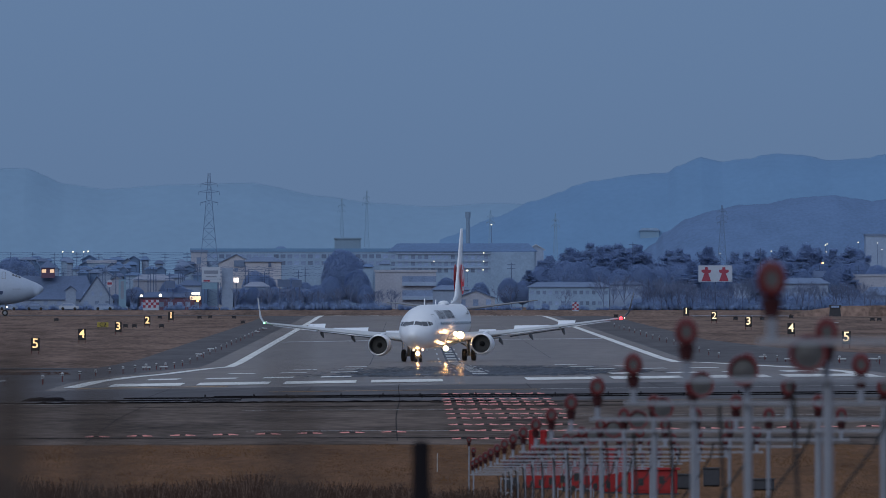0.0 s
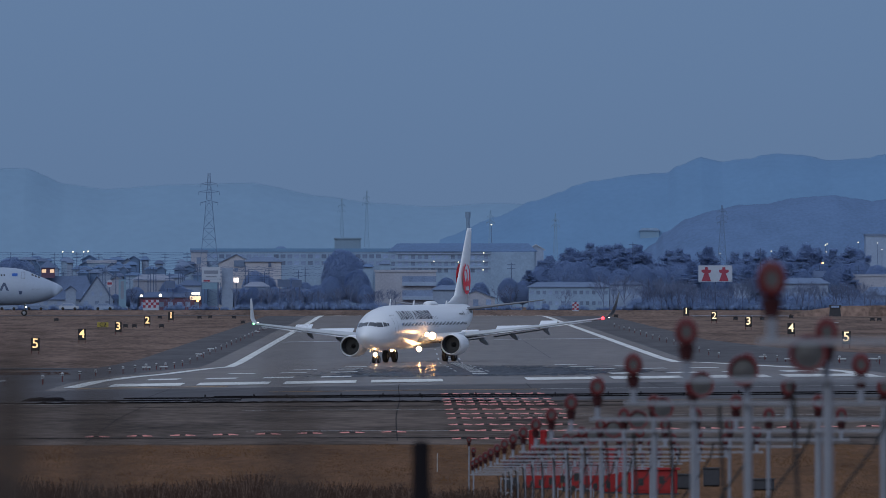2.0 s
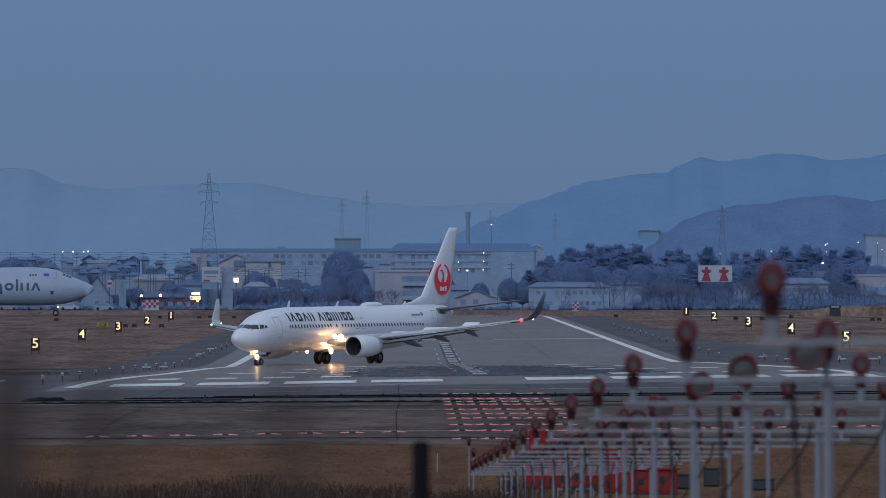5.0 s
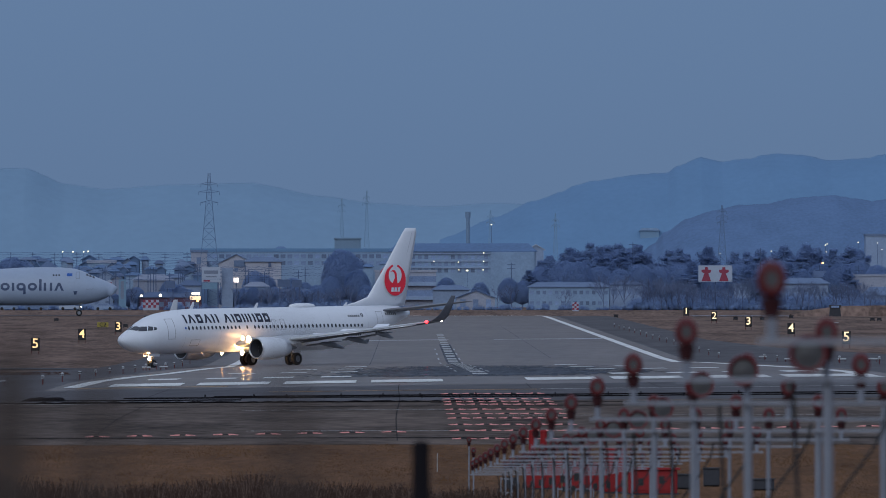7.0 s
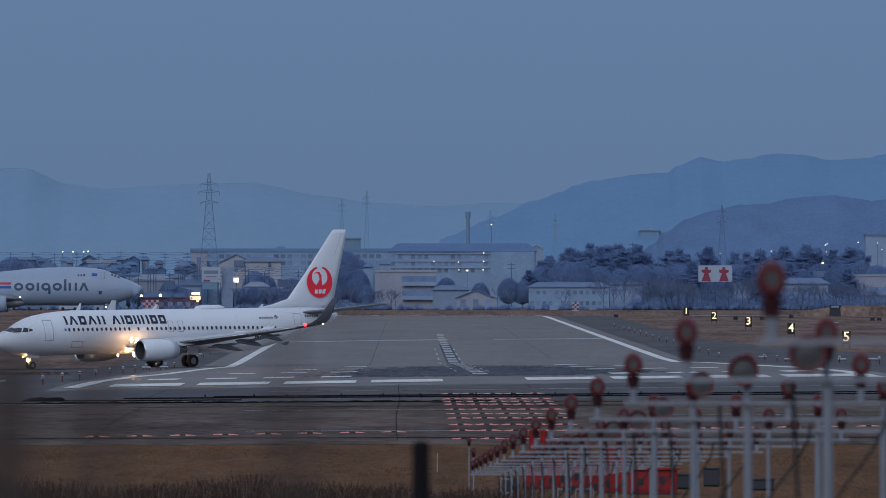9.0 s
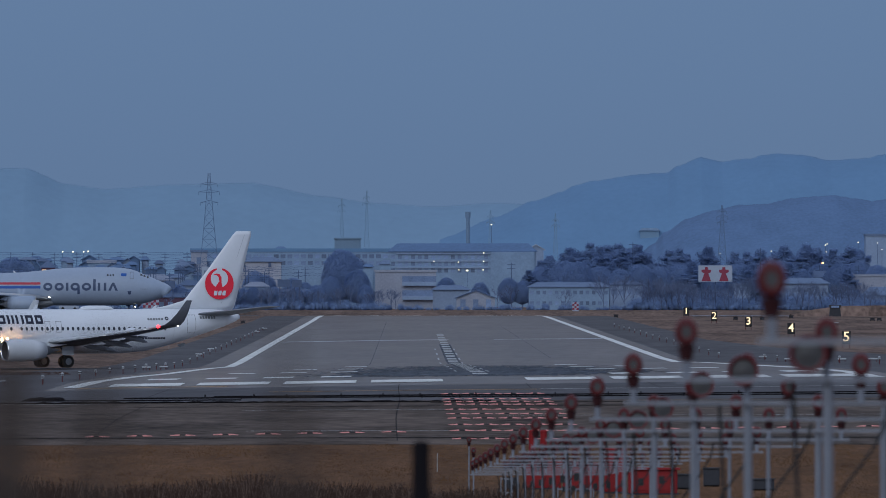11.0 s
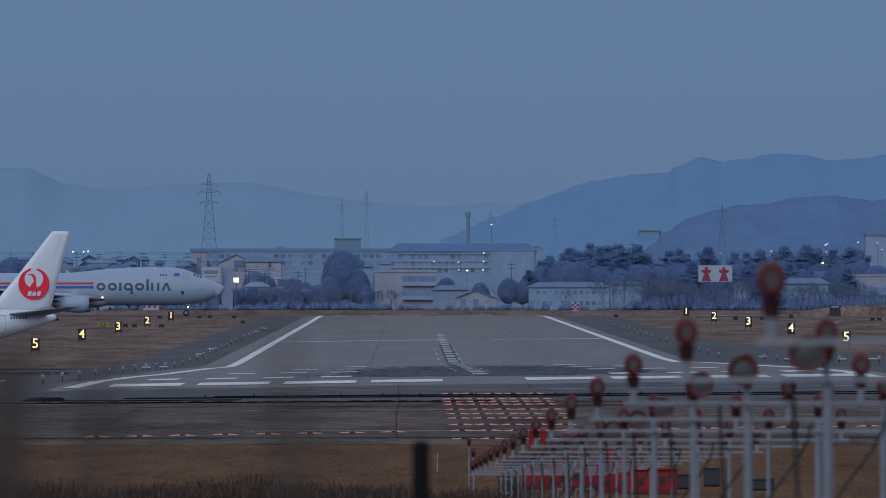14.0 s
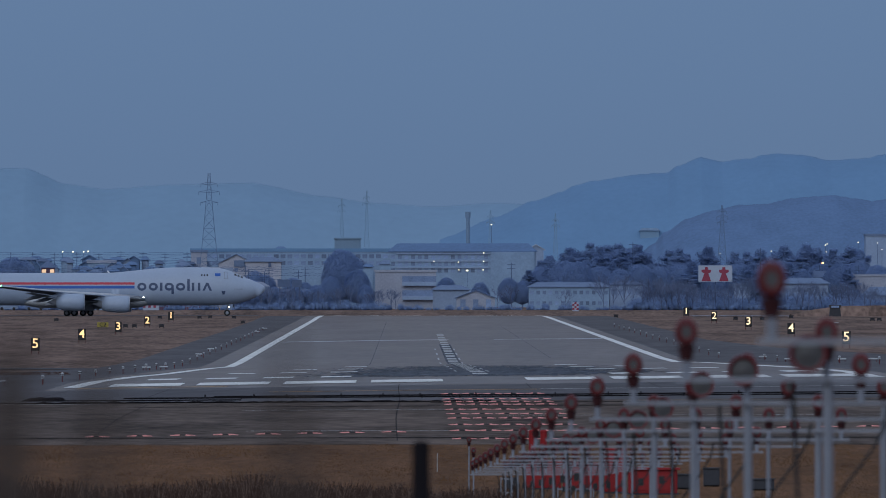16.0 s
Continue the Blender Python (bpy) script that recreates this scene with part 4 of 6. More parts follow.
def house(name, label, u0, u1, v_ridge, v_eave, v_foot, d, depth, wall, roof, gable=False, windows=(), flat=False, category="building", group="", sill=0.0):
    """Walls, roof with overhang, and rows of windows: (v centre, count, breadth m, height m)."""
    x0, x1, z0 = east(u0, d), east(u1, d), min(high(v_foot, d), 0.15)
    ze, zr = high(v_eave, d), high(v_ridge, d)
    ob = thing(name, label, category, Matrix.Translation((0, 0, 0)), group)
    if flat:
        body = part("wall", box(B(), x0, x1, d, d + depth, z0, ze), wall, ob)
        bm = box(B(), x0 - 0.2, x1 + 0.2, d - 0.2, d + depth + 0.2, ze, zr)
        part("roof", bm, roof, ob, "flat roof with a raised edge")
    elif gable:
        xm = (x0 + x1) / 2
        body = part("wall", prism(B(), [(x0, z0), (x1, z0), (x1, ze), (xm, zr - 0.05), (x0, ze)], "y", d, d + depth), wall, ob)
        o = 0.4
        k = (zr - ze) / (xm - x0)
        bm = B()
        prism(bm, [(x0 - o, ze - o * k), (xm, zr), (xm, zr + 0.22), (x0 - o, ze - o * k + 0.22)], "y", d - 0.4, d + depth + 0.4)
        prism(bm, [(x1 + o, ze - o * k), (x1 + o, ze - o * k + 0.22), (xm, zr + 0.22), (xm, zr)], "y", d - 0.4, d + depth + 0.4)
        part("roof", bm, roof, ob, "pitched roof")
    else:
        body = part("wall", box(B(), x0, x1, d, d + depth, z0, ze), wall, ob)
        i = min(0.25 * (x1 - x0), 1.6)
        bm = B()
        lo = [(x0 - 0.4, d - 0.4, ze), (x1 + 0.4, d - 0.4, ze), (x1 + 0.4, d + depth + 0.4, ze), (x0 - 0.4, d + depth + 0.4, ze)]
        hi = [(x0 + i, d + depth * 0.45, zr), (x1 - i, d + depth * 0.45, zr), (x1 - i, d + depth * 0.55, zr), (x0 + i, d + depth * 0.55, zr)]
        rings(bm, [[Vector(p) for p in lo], [Vector(p) + Vector((0, 0, 0.15)) for p in lo], [Vector(p) for p in hi]])
        part("roof", bm, roof, ob, "hipped roof")
    for v, n, w, h in windows:
        for k in range(n):
            x = x0 + (x1 - x0) * (k + 0.5) / n
            shared("window", PANE_MESH, body, Matrix.LocRotScale((x, d - 0.005, high(v, d)), None, (w, 1, h)))
    return ob


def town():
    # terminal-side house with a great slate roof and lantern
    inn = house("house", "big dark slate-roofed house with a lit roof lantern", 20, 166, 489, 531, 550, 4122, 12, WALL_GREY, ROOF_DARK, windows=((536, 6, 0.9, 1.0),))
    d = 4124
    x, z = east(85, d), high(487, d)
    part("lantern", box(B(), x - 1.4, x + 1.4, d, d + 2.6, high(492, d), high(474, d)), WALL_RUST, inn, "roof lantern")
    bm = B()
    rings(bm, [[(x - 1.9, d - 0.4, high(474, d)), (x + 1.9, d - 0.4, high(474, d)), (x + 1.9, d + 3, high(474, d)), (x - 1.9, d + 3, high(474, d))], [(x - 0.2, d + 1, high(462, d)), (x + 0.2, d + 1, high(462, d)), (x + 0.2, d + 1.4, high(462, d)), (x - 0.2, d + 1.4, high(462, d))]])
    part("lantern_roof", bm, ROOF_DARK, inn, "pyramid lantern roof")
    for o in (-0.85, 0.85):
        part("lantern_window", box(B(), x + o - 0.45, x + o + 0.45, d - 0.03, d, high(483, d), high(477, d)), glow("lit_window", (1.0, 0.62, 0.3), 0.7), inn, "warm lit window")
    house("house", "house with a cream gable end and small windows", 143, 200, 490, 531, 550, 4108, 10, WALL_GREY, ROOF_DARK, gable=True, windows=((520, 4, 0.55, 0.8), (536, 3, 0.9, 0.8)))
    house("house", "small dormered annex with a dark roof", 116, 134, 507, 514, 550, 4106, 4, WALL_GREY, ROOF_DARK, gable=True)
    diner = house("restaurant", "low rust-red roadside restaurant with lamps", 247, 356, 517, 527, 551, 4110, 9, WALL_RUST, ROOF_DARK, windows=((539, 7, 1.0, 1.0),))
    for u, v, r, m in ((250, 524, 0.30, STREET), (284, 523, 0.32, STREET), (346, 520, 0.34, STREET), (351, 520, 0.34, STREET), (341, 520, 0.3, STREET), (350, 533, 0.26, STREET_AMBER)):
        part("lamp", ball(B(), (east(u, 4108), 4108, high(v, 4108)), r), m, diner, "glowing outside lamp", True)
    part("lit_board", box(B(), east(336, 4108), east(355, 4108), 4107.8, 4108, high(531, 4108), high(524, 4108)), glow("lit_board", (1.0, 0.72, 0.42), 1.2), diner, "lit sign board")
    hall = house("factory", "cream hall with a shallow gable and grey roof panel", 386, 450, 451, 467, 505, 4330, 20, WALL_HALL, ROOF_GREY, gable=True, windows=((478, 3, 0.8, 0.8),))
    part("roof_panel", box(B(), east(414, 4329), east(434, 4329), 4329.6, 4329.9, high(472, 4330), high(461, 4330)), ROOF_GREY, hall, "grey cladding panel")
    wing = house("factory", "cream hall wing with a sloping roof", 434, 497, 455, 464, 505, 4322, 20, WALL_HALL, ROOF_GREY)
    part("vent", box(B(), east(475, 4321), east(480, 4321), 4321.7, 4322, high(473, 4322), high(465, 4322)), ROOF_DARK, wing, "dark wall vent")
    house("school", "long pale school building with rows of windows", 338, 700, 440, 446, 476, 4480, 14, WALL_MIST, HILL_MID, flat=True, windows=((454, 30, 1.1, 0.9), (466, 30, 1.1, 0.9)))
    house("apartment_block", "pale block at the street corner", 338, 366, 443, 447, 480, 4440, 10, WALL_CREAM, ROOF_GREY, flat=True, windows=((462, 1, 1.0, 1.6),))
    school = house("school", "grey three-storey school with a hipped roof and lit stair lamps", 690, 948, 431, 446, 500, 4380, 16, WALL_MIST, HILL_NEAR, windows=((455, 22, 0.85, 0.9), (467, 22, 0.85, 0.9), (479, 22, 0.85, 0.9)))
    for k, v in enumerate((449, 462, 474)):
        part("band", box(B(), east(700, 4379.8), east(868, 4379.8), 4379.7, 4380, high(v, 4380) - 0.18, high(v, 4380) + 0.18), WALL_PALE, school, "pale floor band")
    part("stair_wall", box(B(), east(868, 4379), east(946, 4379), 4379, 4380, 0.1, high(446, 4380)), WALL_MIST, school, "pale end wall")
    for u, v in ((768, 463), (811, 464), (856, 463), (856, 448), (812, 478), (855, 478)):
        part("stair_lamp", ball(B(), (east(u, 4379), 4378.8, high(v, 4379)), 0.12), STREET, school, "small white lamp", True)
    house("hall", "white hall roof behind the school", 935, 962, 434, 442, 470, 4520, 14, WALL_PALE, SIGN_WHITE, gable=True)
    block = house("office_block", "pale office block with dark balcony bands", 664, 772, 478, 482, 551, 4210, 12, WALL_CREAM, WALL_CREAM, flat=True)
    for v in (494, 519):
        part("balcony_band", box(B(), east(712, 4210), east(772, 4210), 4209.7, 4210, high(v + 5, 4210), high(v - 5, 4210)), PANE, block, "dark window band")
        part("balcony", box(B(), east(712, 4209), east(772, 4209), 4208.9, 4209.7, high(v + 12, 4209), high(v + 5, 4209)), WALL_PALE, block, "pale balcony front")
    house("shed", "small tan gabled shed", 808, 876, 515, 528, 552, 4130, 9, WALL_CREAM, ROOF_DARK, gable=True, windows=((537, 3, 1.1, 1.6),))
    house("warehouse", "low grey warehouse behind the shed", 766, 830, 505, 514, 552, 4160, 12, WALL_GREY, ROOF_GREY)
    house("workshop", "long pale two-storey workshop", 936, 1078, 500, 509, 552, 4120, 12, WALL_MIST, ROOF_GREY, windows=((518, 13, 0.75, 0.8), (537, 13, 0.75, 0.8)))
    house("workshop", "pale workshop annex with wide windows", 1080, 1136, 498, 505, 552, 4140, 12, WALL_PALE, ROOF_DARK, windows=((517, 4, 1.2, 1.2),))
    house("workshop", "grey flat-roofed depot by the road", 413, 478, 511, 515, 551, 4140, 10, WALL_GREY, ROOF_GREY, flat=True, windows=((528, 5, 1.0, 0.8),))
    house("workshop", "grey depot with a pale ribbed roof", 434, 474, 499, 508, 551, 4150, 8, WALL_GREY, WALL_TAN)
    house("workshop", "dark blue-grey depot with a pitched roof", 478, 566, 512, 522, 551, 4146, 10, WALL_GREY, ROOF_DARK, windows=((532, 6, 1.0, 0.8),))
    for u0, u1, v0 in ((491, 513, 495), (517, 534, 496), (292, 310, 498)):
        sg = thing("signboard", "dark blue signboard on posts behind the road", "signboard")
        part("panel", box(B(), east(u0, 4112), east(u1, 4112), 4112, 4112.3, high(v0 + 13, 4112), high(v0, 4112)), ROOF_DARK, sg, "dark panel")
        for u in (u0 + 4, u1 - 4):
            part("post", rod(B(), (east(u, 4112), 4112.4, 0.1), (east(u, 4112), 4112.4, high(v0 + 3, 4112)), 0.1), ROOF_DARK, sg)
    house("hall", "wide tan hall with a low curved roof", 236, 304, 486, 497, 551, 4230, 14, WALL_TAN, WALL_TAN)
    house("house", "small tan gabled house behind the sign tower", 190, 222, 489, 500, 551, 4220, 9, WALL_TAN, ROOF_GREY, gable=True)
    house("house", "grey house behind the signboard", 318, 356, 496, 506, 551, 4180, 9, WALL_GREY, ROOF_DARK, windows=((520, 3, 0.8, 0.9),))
    house("warehouse", "long rust-roofed shed in mist-tinted colours", 155, 204, 461, 466, 500, 4420, 10, WALL_MIST, WALL_CREAM, flat=True)
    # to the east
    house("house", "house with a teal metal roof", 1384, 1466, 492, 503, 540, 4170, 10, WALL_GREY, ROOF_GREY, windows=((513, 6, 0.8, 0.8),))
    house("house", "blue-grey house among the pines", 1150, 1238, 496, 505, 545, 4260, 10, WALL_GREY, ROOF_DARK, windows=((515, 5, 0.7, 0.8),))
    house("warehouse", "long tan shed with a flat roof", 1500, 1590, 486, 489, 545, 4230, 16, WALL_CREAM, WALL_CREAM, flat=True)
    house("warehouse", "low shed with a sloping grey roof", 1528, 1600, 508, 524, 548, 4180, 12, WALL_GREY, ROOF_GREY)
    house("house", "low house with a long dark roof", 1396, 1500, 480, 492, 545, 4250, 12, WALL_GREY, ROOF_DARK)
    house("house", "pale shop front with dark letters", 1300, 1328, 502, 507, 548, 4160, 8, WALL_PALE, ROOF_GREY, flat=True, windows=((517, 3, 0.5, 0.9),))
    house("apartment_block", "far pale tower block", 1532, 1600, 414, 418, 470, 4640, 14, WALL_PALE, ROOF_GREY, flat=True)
    # rows of far roofs, the mist put in by their colours
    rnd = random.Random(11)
    for k in range(110):
        u = rnd.uniform(-40, 345) if k < 74 else rnd.uniform(340, 960)
        v = rnd.uniform(452, 486) if k < 74 else rnd.uniform(436, 470)
        d = 4560 - (v - 440) * 5.5
        w = rnd.uniform(9, 30)
        house("house", "small far house in mist-tinted colours", u, u + w, v, v + rnd.uniform(5, 8), 530, d, rnd.uniform(7, 11), rnd.choice((HILL_NEAR, WALL_GREY, WALL_MIST, HILL_NEAR)), rnd.choice((ROOF_GREY, HILL_NEAR, HILL_NEAR, ROOF_DARK)),
              gable=rnd.random() < 0.3, group="far town houses")
    house("factory", "far flat-roofed factory in mist-tinted colours", 592, 638, 421, 424, 475, 4730, 16, FAR_BLOCK, FAR_BLOCK, flat=True)
    # pale works on the slope of the ridge
    works = thing("factory", "far pale works on the wooded slope", "building")
    d = 4867
    part("wall", box(B(), east(1133, d), east(1166, d), d, d + 12, 11, high(408, d)), HILL_FAR, works)
    part("roof", prism(B(), [(east(1131, d), high(408.4, d)), (east(1168, d), high(408.4, d)), (east(1163, d), high(404, d)), (east(1137, d), high(404, d))], "y", d - 0.5, d + 12.5), WALL_MIST, works, "pale grey roof")


town()


# ---- trees ----
def clump(bm, c, r, rnd):
    """A little spray of leaves: one ragged leaf-shaped blade, turned any way."""
    c = Vector(c)
    a = Vector((rnd.gauss(0, 1), rnd.gauss(0, 1), rnd.gauss(0, 1))).normalized()
    b = a.orthogonal().normalized() * rnd.uniform(0.5, 0.9)
    v = [bm.verts.new(c + q * r) for q in (a * rnd.uniform(1.0, 1.6), b, -a * rnd.uniform(0.9, 1.4), -b)]
    bm.faces.new((v[0], v[1], v[2])), bm.faces.new((v[0], v[2], v[3]))


def mass(bm, c, rx, ry, rz, seed, rough=0.22, n=16, m=9):
    """A dense uneven mass of foliage."""
    c = Vector(c)
    loops = []
    for k in range(1, m):
        e = math.pi * k / m
        loop = []
        for i in range(n):
            a = 2 * math.pi * i / n
            p = Vector((math.sin(e) * math.cos(a), math.sin(e) * math.sin(a), -math.cos(e)))
            f = 1 + rough * (noise.noise(p * 2.1 + Vector((seed, 0, 0))) + 0.6 * noise.noise(p * 5.3 + Vector((0, seed, 0))))
            loop.append(c + Vector((rx * p.x, ry * p.y, rz * p.z)) * f)
        loops.append(loop)
    rings(bm, loops)


def make_tree(style, h, seed, label):
    rnd = random.Random(seed)
    ob = thing("tree", label, "tree")
    bm = B()
    lean = rnd.uniform(-0.08, 0.08)
    stout = 0.012 if style == "bare" else 0.028
    rings(bm, [[(lean * z + r * math.cos(a), r * math.sin(a), z) for a in (2 * math.pi * i / 7 for i in range(7))] for z, r in ((-0.3, stout * h), (h * 0.4, stout * 0.7 * h), (h * 0.85, stout * 0.25 * h))])
    crown = B()
    if style == "pine":
        for k in range(12):
            z = h * (0.36 + 0.58 * k / 11)
            reach = h * 0.30 * (1 - 0.68 * k / 11) * rnd.uniform(0.75, 1.2)
            for q in range(4 if k < 10 else 2):
                a = rnd.uniform(0, 6.283)
                f = rnd.uniform(0.45, 0.85) if k < 10 else 0.15
                c = Vector((lean * z + reach * f * math.cos(a), reach * f * math.sin(a), z + rnd.uniform(-0.02, 0.03) * h))
                rod(bm, (lean * z, 0, z - 0.06 * h), c, 0.006 * h, 0.003 * h, 4)
                r = reach * rnd.uniform(0.38, 0.6) + 0.02 * h
                mass(crown, c, r * 0.75, r * 0.75, h * rnd.uniform(0.02, 0.03), rnd.uniform(0, 90), 0.35, 9, 5)
                for w in range(110):
                    b, g = rnd.uniform(0, 6.283), rnd.random() ** 0.5 * 1.2
                    clump(crown, (c.x + r * g * math.cos(b), c.y + r * g * math.sin(b), c.z + rnd.gauss(0.008, 0.022) * h), h * rnd.uniform(0.009, 0.017), rnd)
    elif style == "dome":
        mass(crown, (0, 0, h * 0.54), 0.30 * h, 0.30 * h, 0.38 * h, seed, 0.10, 24, 16)
        for k in range(9000):
            a, e = rnd.uniform(0, 6.283), math.asin(rnd.uniform(-0.8, 1))
            q = Vector((math.cos(a) * math.cos(e), math.sin(a) * math.cos(e), math.sin(e)))
            f = rnd.uniform(0.9, 1.04) + 0.10 * noise.noise(q * 2.6 + Vector((seed, 0, 0)))
            clump(crown, (0.345 * h * f * q.x, 0.345 * h * f * q.y, h * 0.55 + h * 0.43 * f * q.z), h * rnd.uniform(0.007, 0.014), rnd)
    elif style == "bush":
        for k in range(7):
            x = -0.9 + 0.3 * k
            hh = h * rnd.uniform(0.55, 0.95) * (1 - 0.35 * x * x)
            mass(crown, (x * h, rnd.uniform(-0.2, 0.2) * h, hh * 0.4), 0.25 * h, 0.25 * h, hh * 0.42, seed + 3 * k, 0.25, 10, 7)
        for k in range(1300):
            x = rnd.uniform(-1, 1)
            clump(crown, (x * h * 1.1, rnd.uniform(-0.4, 0.4) * h, h * rnd.random() ** 0.5 * (1 - 0.4 * x * x) * rnd.uniform(0.7, 1.05)), h * rnd.uniform(0.018, 0.034), rnd)
    else:
        def branch(p, direction, length, r, depth):
            q = p + direction * length
            rod(bm, p, q, r, r * 0.6, 4, cap=False)
            if depth:
                for s in range(4):
                    nd = (direction + Vector((rnd.gauss(0, 0.5), rnd.gauss(0, 0.5), rnd.uniform(0.0, 0.35)))).normalized()
                    branch(p + direction * length * rnd.uniform(0.55, 1), nd, length * rnd.uniform(0.5, 0.75), r * 0.55, depth - 1)
        for s in range(5):
            branch(Vector((0, 0, h * rnd.uniform(0.12, 0.4))), Vector((rnd.gauss(0, 0.45), rnd.gauss(0, 0.4), 1)).normalized(), h * 0.34, 0.009 * h, 3)
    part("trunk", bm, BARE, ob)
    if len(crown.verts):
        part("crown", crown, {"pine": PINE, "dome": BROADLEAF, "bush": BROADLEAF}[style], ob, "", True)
    else:
        crown.free()
    return ob


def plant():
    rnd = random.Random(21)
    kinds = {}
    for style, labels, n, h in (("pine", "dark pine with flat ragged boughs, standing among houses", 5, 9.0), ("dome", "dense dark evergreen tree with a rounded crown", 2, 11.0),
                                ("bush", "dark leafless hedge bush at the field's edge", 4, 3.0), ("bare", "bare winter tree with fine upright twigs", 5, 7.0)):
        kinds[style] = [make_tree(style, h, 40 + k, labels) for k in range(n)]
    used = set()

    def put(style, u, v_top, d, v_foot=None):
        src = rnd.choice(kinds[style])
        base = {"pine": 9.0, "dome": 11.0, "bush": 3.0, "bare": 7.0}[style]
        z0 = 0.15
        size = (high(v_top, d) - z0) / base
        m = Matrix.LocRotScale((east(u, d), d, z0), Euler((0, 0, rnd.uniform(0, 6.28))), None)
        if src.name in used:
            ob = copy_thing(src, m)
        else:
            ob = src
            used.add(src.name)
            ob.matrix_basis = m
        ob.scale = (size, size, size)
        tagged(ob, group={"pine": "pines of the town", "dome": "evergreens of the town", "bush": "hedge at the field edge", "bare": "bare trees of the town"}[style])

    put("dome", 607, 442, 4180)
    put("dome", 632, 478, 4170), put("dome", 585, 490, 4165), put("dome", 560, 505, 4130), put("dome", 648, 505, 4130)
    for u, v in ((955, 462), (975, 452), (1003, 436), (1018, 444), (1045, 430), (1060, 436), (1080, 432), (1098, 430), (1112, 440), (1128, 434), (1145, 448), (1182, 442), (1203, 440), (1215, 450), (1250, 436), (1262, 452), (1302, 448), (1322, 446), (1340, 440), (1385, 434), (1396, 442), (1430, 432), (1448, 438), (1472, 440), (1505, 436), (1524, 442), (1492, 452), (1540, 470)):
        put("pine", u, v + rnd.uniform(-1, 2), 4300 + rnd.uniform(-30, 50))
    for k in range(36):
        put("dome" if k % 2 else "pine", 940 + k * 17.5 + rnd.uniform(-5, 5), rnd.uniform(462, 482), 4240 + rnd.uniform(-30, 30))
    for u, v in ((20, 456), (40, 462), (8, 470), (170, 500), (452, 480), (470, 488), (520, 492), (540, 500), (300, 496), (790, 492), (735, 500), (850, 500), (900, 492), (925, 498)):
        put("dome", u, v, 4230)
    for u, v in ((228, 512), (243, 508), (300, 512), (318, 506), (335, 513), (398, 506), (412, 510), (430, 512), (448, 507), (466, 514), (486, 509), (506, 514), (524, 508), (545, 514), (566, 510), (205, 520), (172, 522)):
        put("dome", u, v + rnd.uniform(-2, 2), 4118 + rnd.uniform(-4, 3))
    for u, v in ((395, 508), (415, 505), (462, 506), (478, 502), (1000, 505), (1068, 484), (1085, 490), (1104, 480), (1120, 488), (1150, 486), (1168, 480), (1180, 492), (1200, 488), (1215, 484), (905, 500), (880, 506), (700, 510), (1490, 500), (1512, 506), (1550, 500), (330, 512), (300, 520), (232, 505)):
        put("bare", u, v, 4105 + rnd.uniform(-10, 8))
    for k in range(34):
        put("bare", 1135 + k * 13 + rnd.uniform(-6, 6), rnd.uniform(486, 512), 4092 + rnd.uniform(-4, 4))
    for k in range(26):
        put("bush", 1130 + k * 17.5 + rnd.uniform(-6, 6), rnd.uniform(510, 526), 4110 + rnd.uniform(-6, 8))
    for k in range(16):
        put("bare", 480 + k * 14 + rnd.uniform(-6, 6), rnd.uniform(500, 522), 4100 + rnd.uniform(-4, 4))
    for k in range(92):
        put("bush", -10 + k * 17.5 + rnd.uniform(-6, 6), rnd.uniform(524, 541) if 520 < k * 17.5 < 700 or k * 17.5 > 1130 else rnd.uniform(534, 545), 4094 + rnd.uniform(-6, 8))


plant()


# ---- masts, poles, lights and signs of the town ----
def lattice(name, label, u, v_top, v_foot, d, w_foot, arms, material, group="power pylons"):
    x, z0, z1 = east(u, d), min(high(v_foot, d), 0.2), high(v_top, d)
    ob = thing(name, label, "pylon", Matrix.Translation((x, d, z0)), group)
    h = z1 - z0
    half = lambda z: w_foot * (0.5 * (1 - z / h) ** 1.25 + 0.045)
    bm = B()
    n = 13
    zs = [h * (1 - (1 - i / n) ** 1.15) for i in range(n + 1)]
    r = 0.075
    for a, b in zip(zs, zs[1:]):
        p, q = half(a), half(b)
        ca = [(-p, -p, a), (p, -p, a), (p, p, a), (-p, p, a)]
        cb = [(-q, -q, b), (q, -q, b), (q, q, b), (-q, q, b)]
        for i in range(4):
            j = (i + 1) % 4
            rod(bm, ca[i], cb[i], r, n=4), rod(bm, ca[i], cb[j], r * 0.6, n=4), rod(bm, ca[j], cb[i], r * 0.6, n=4), rod(bm, cb[i], cb[j], r * 0.6, n=4)
    part("tower", bm, material, ob, "steel lattice tower")
    for v, reach in arms:
        z = high(v, d) - z0
        bm = B()
        for s in (-1, 1):
            rod(bm, (0, 0, z + 0.5), (s * reach, 0, z), 0.06, n=4), rod(bm, (0, 0, z - 0.1), (s * reach, 0, z), 0.07, n=4), rod(bm, (s * reach, 0, z), (s * reach, 0, z - 0.7), 0.06, n=4)
        part("cross_arm", bm, material, ob, "cross arm with insulators")
    return ob


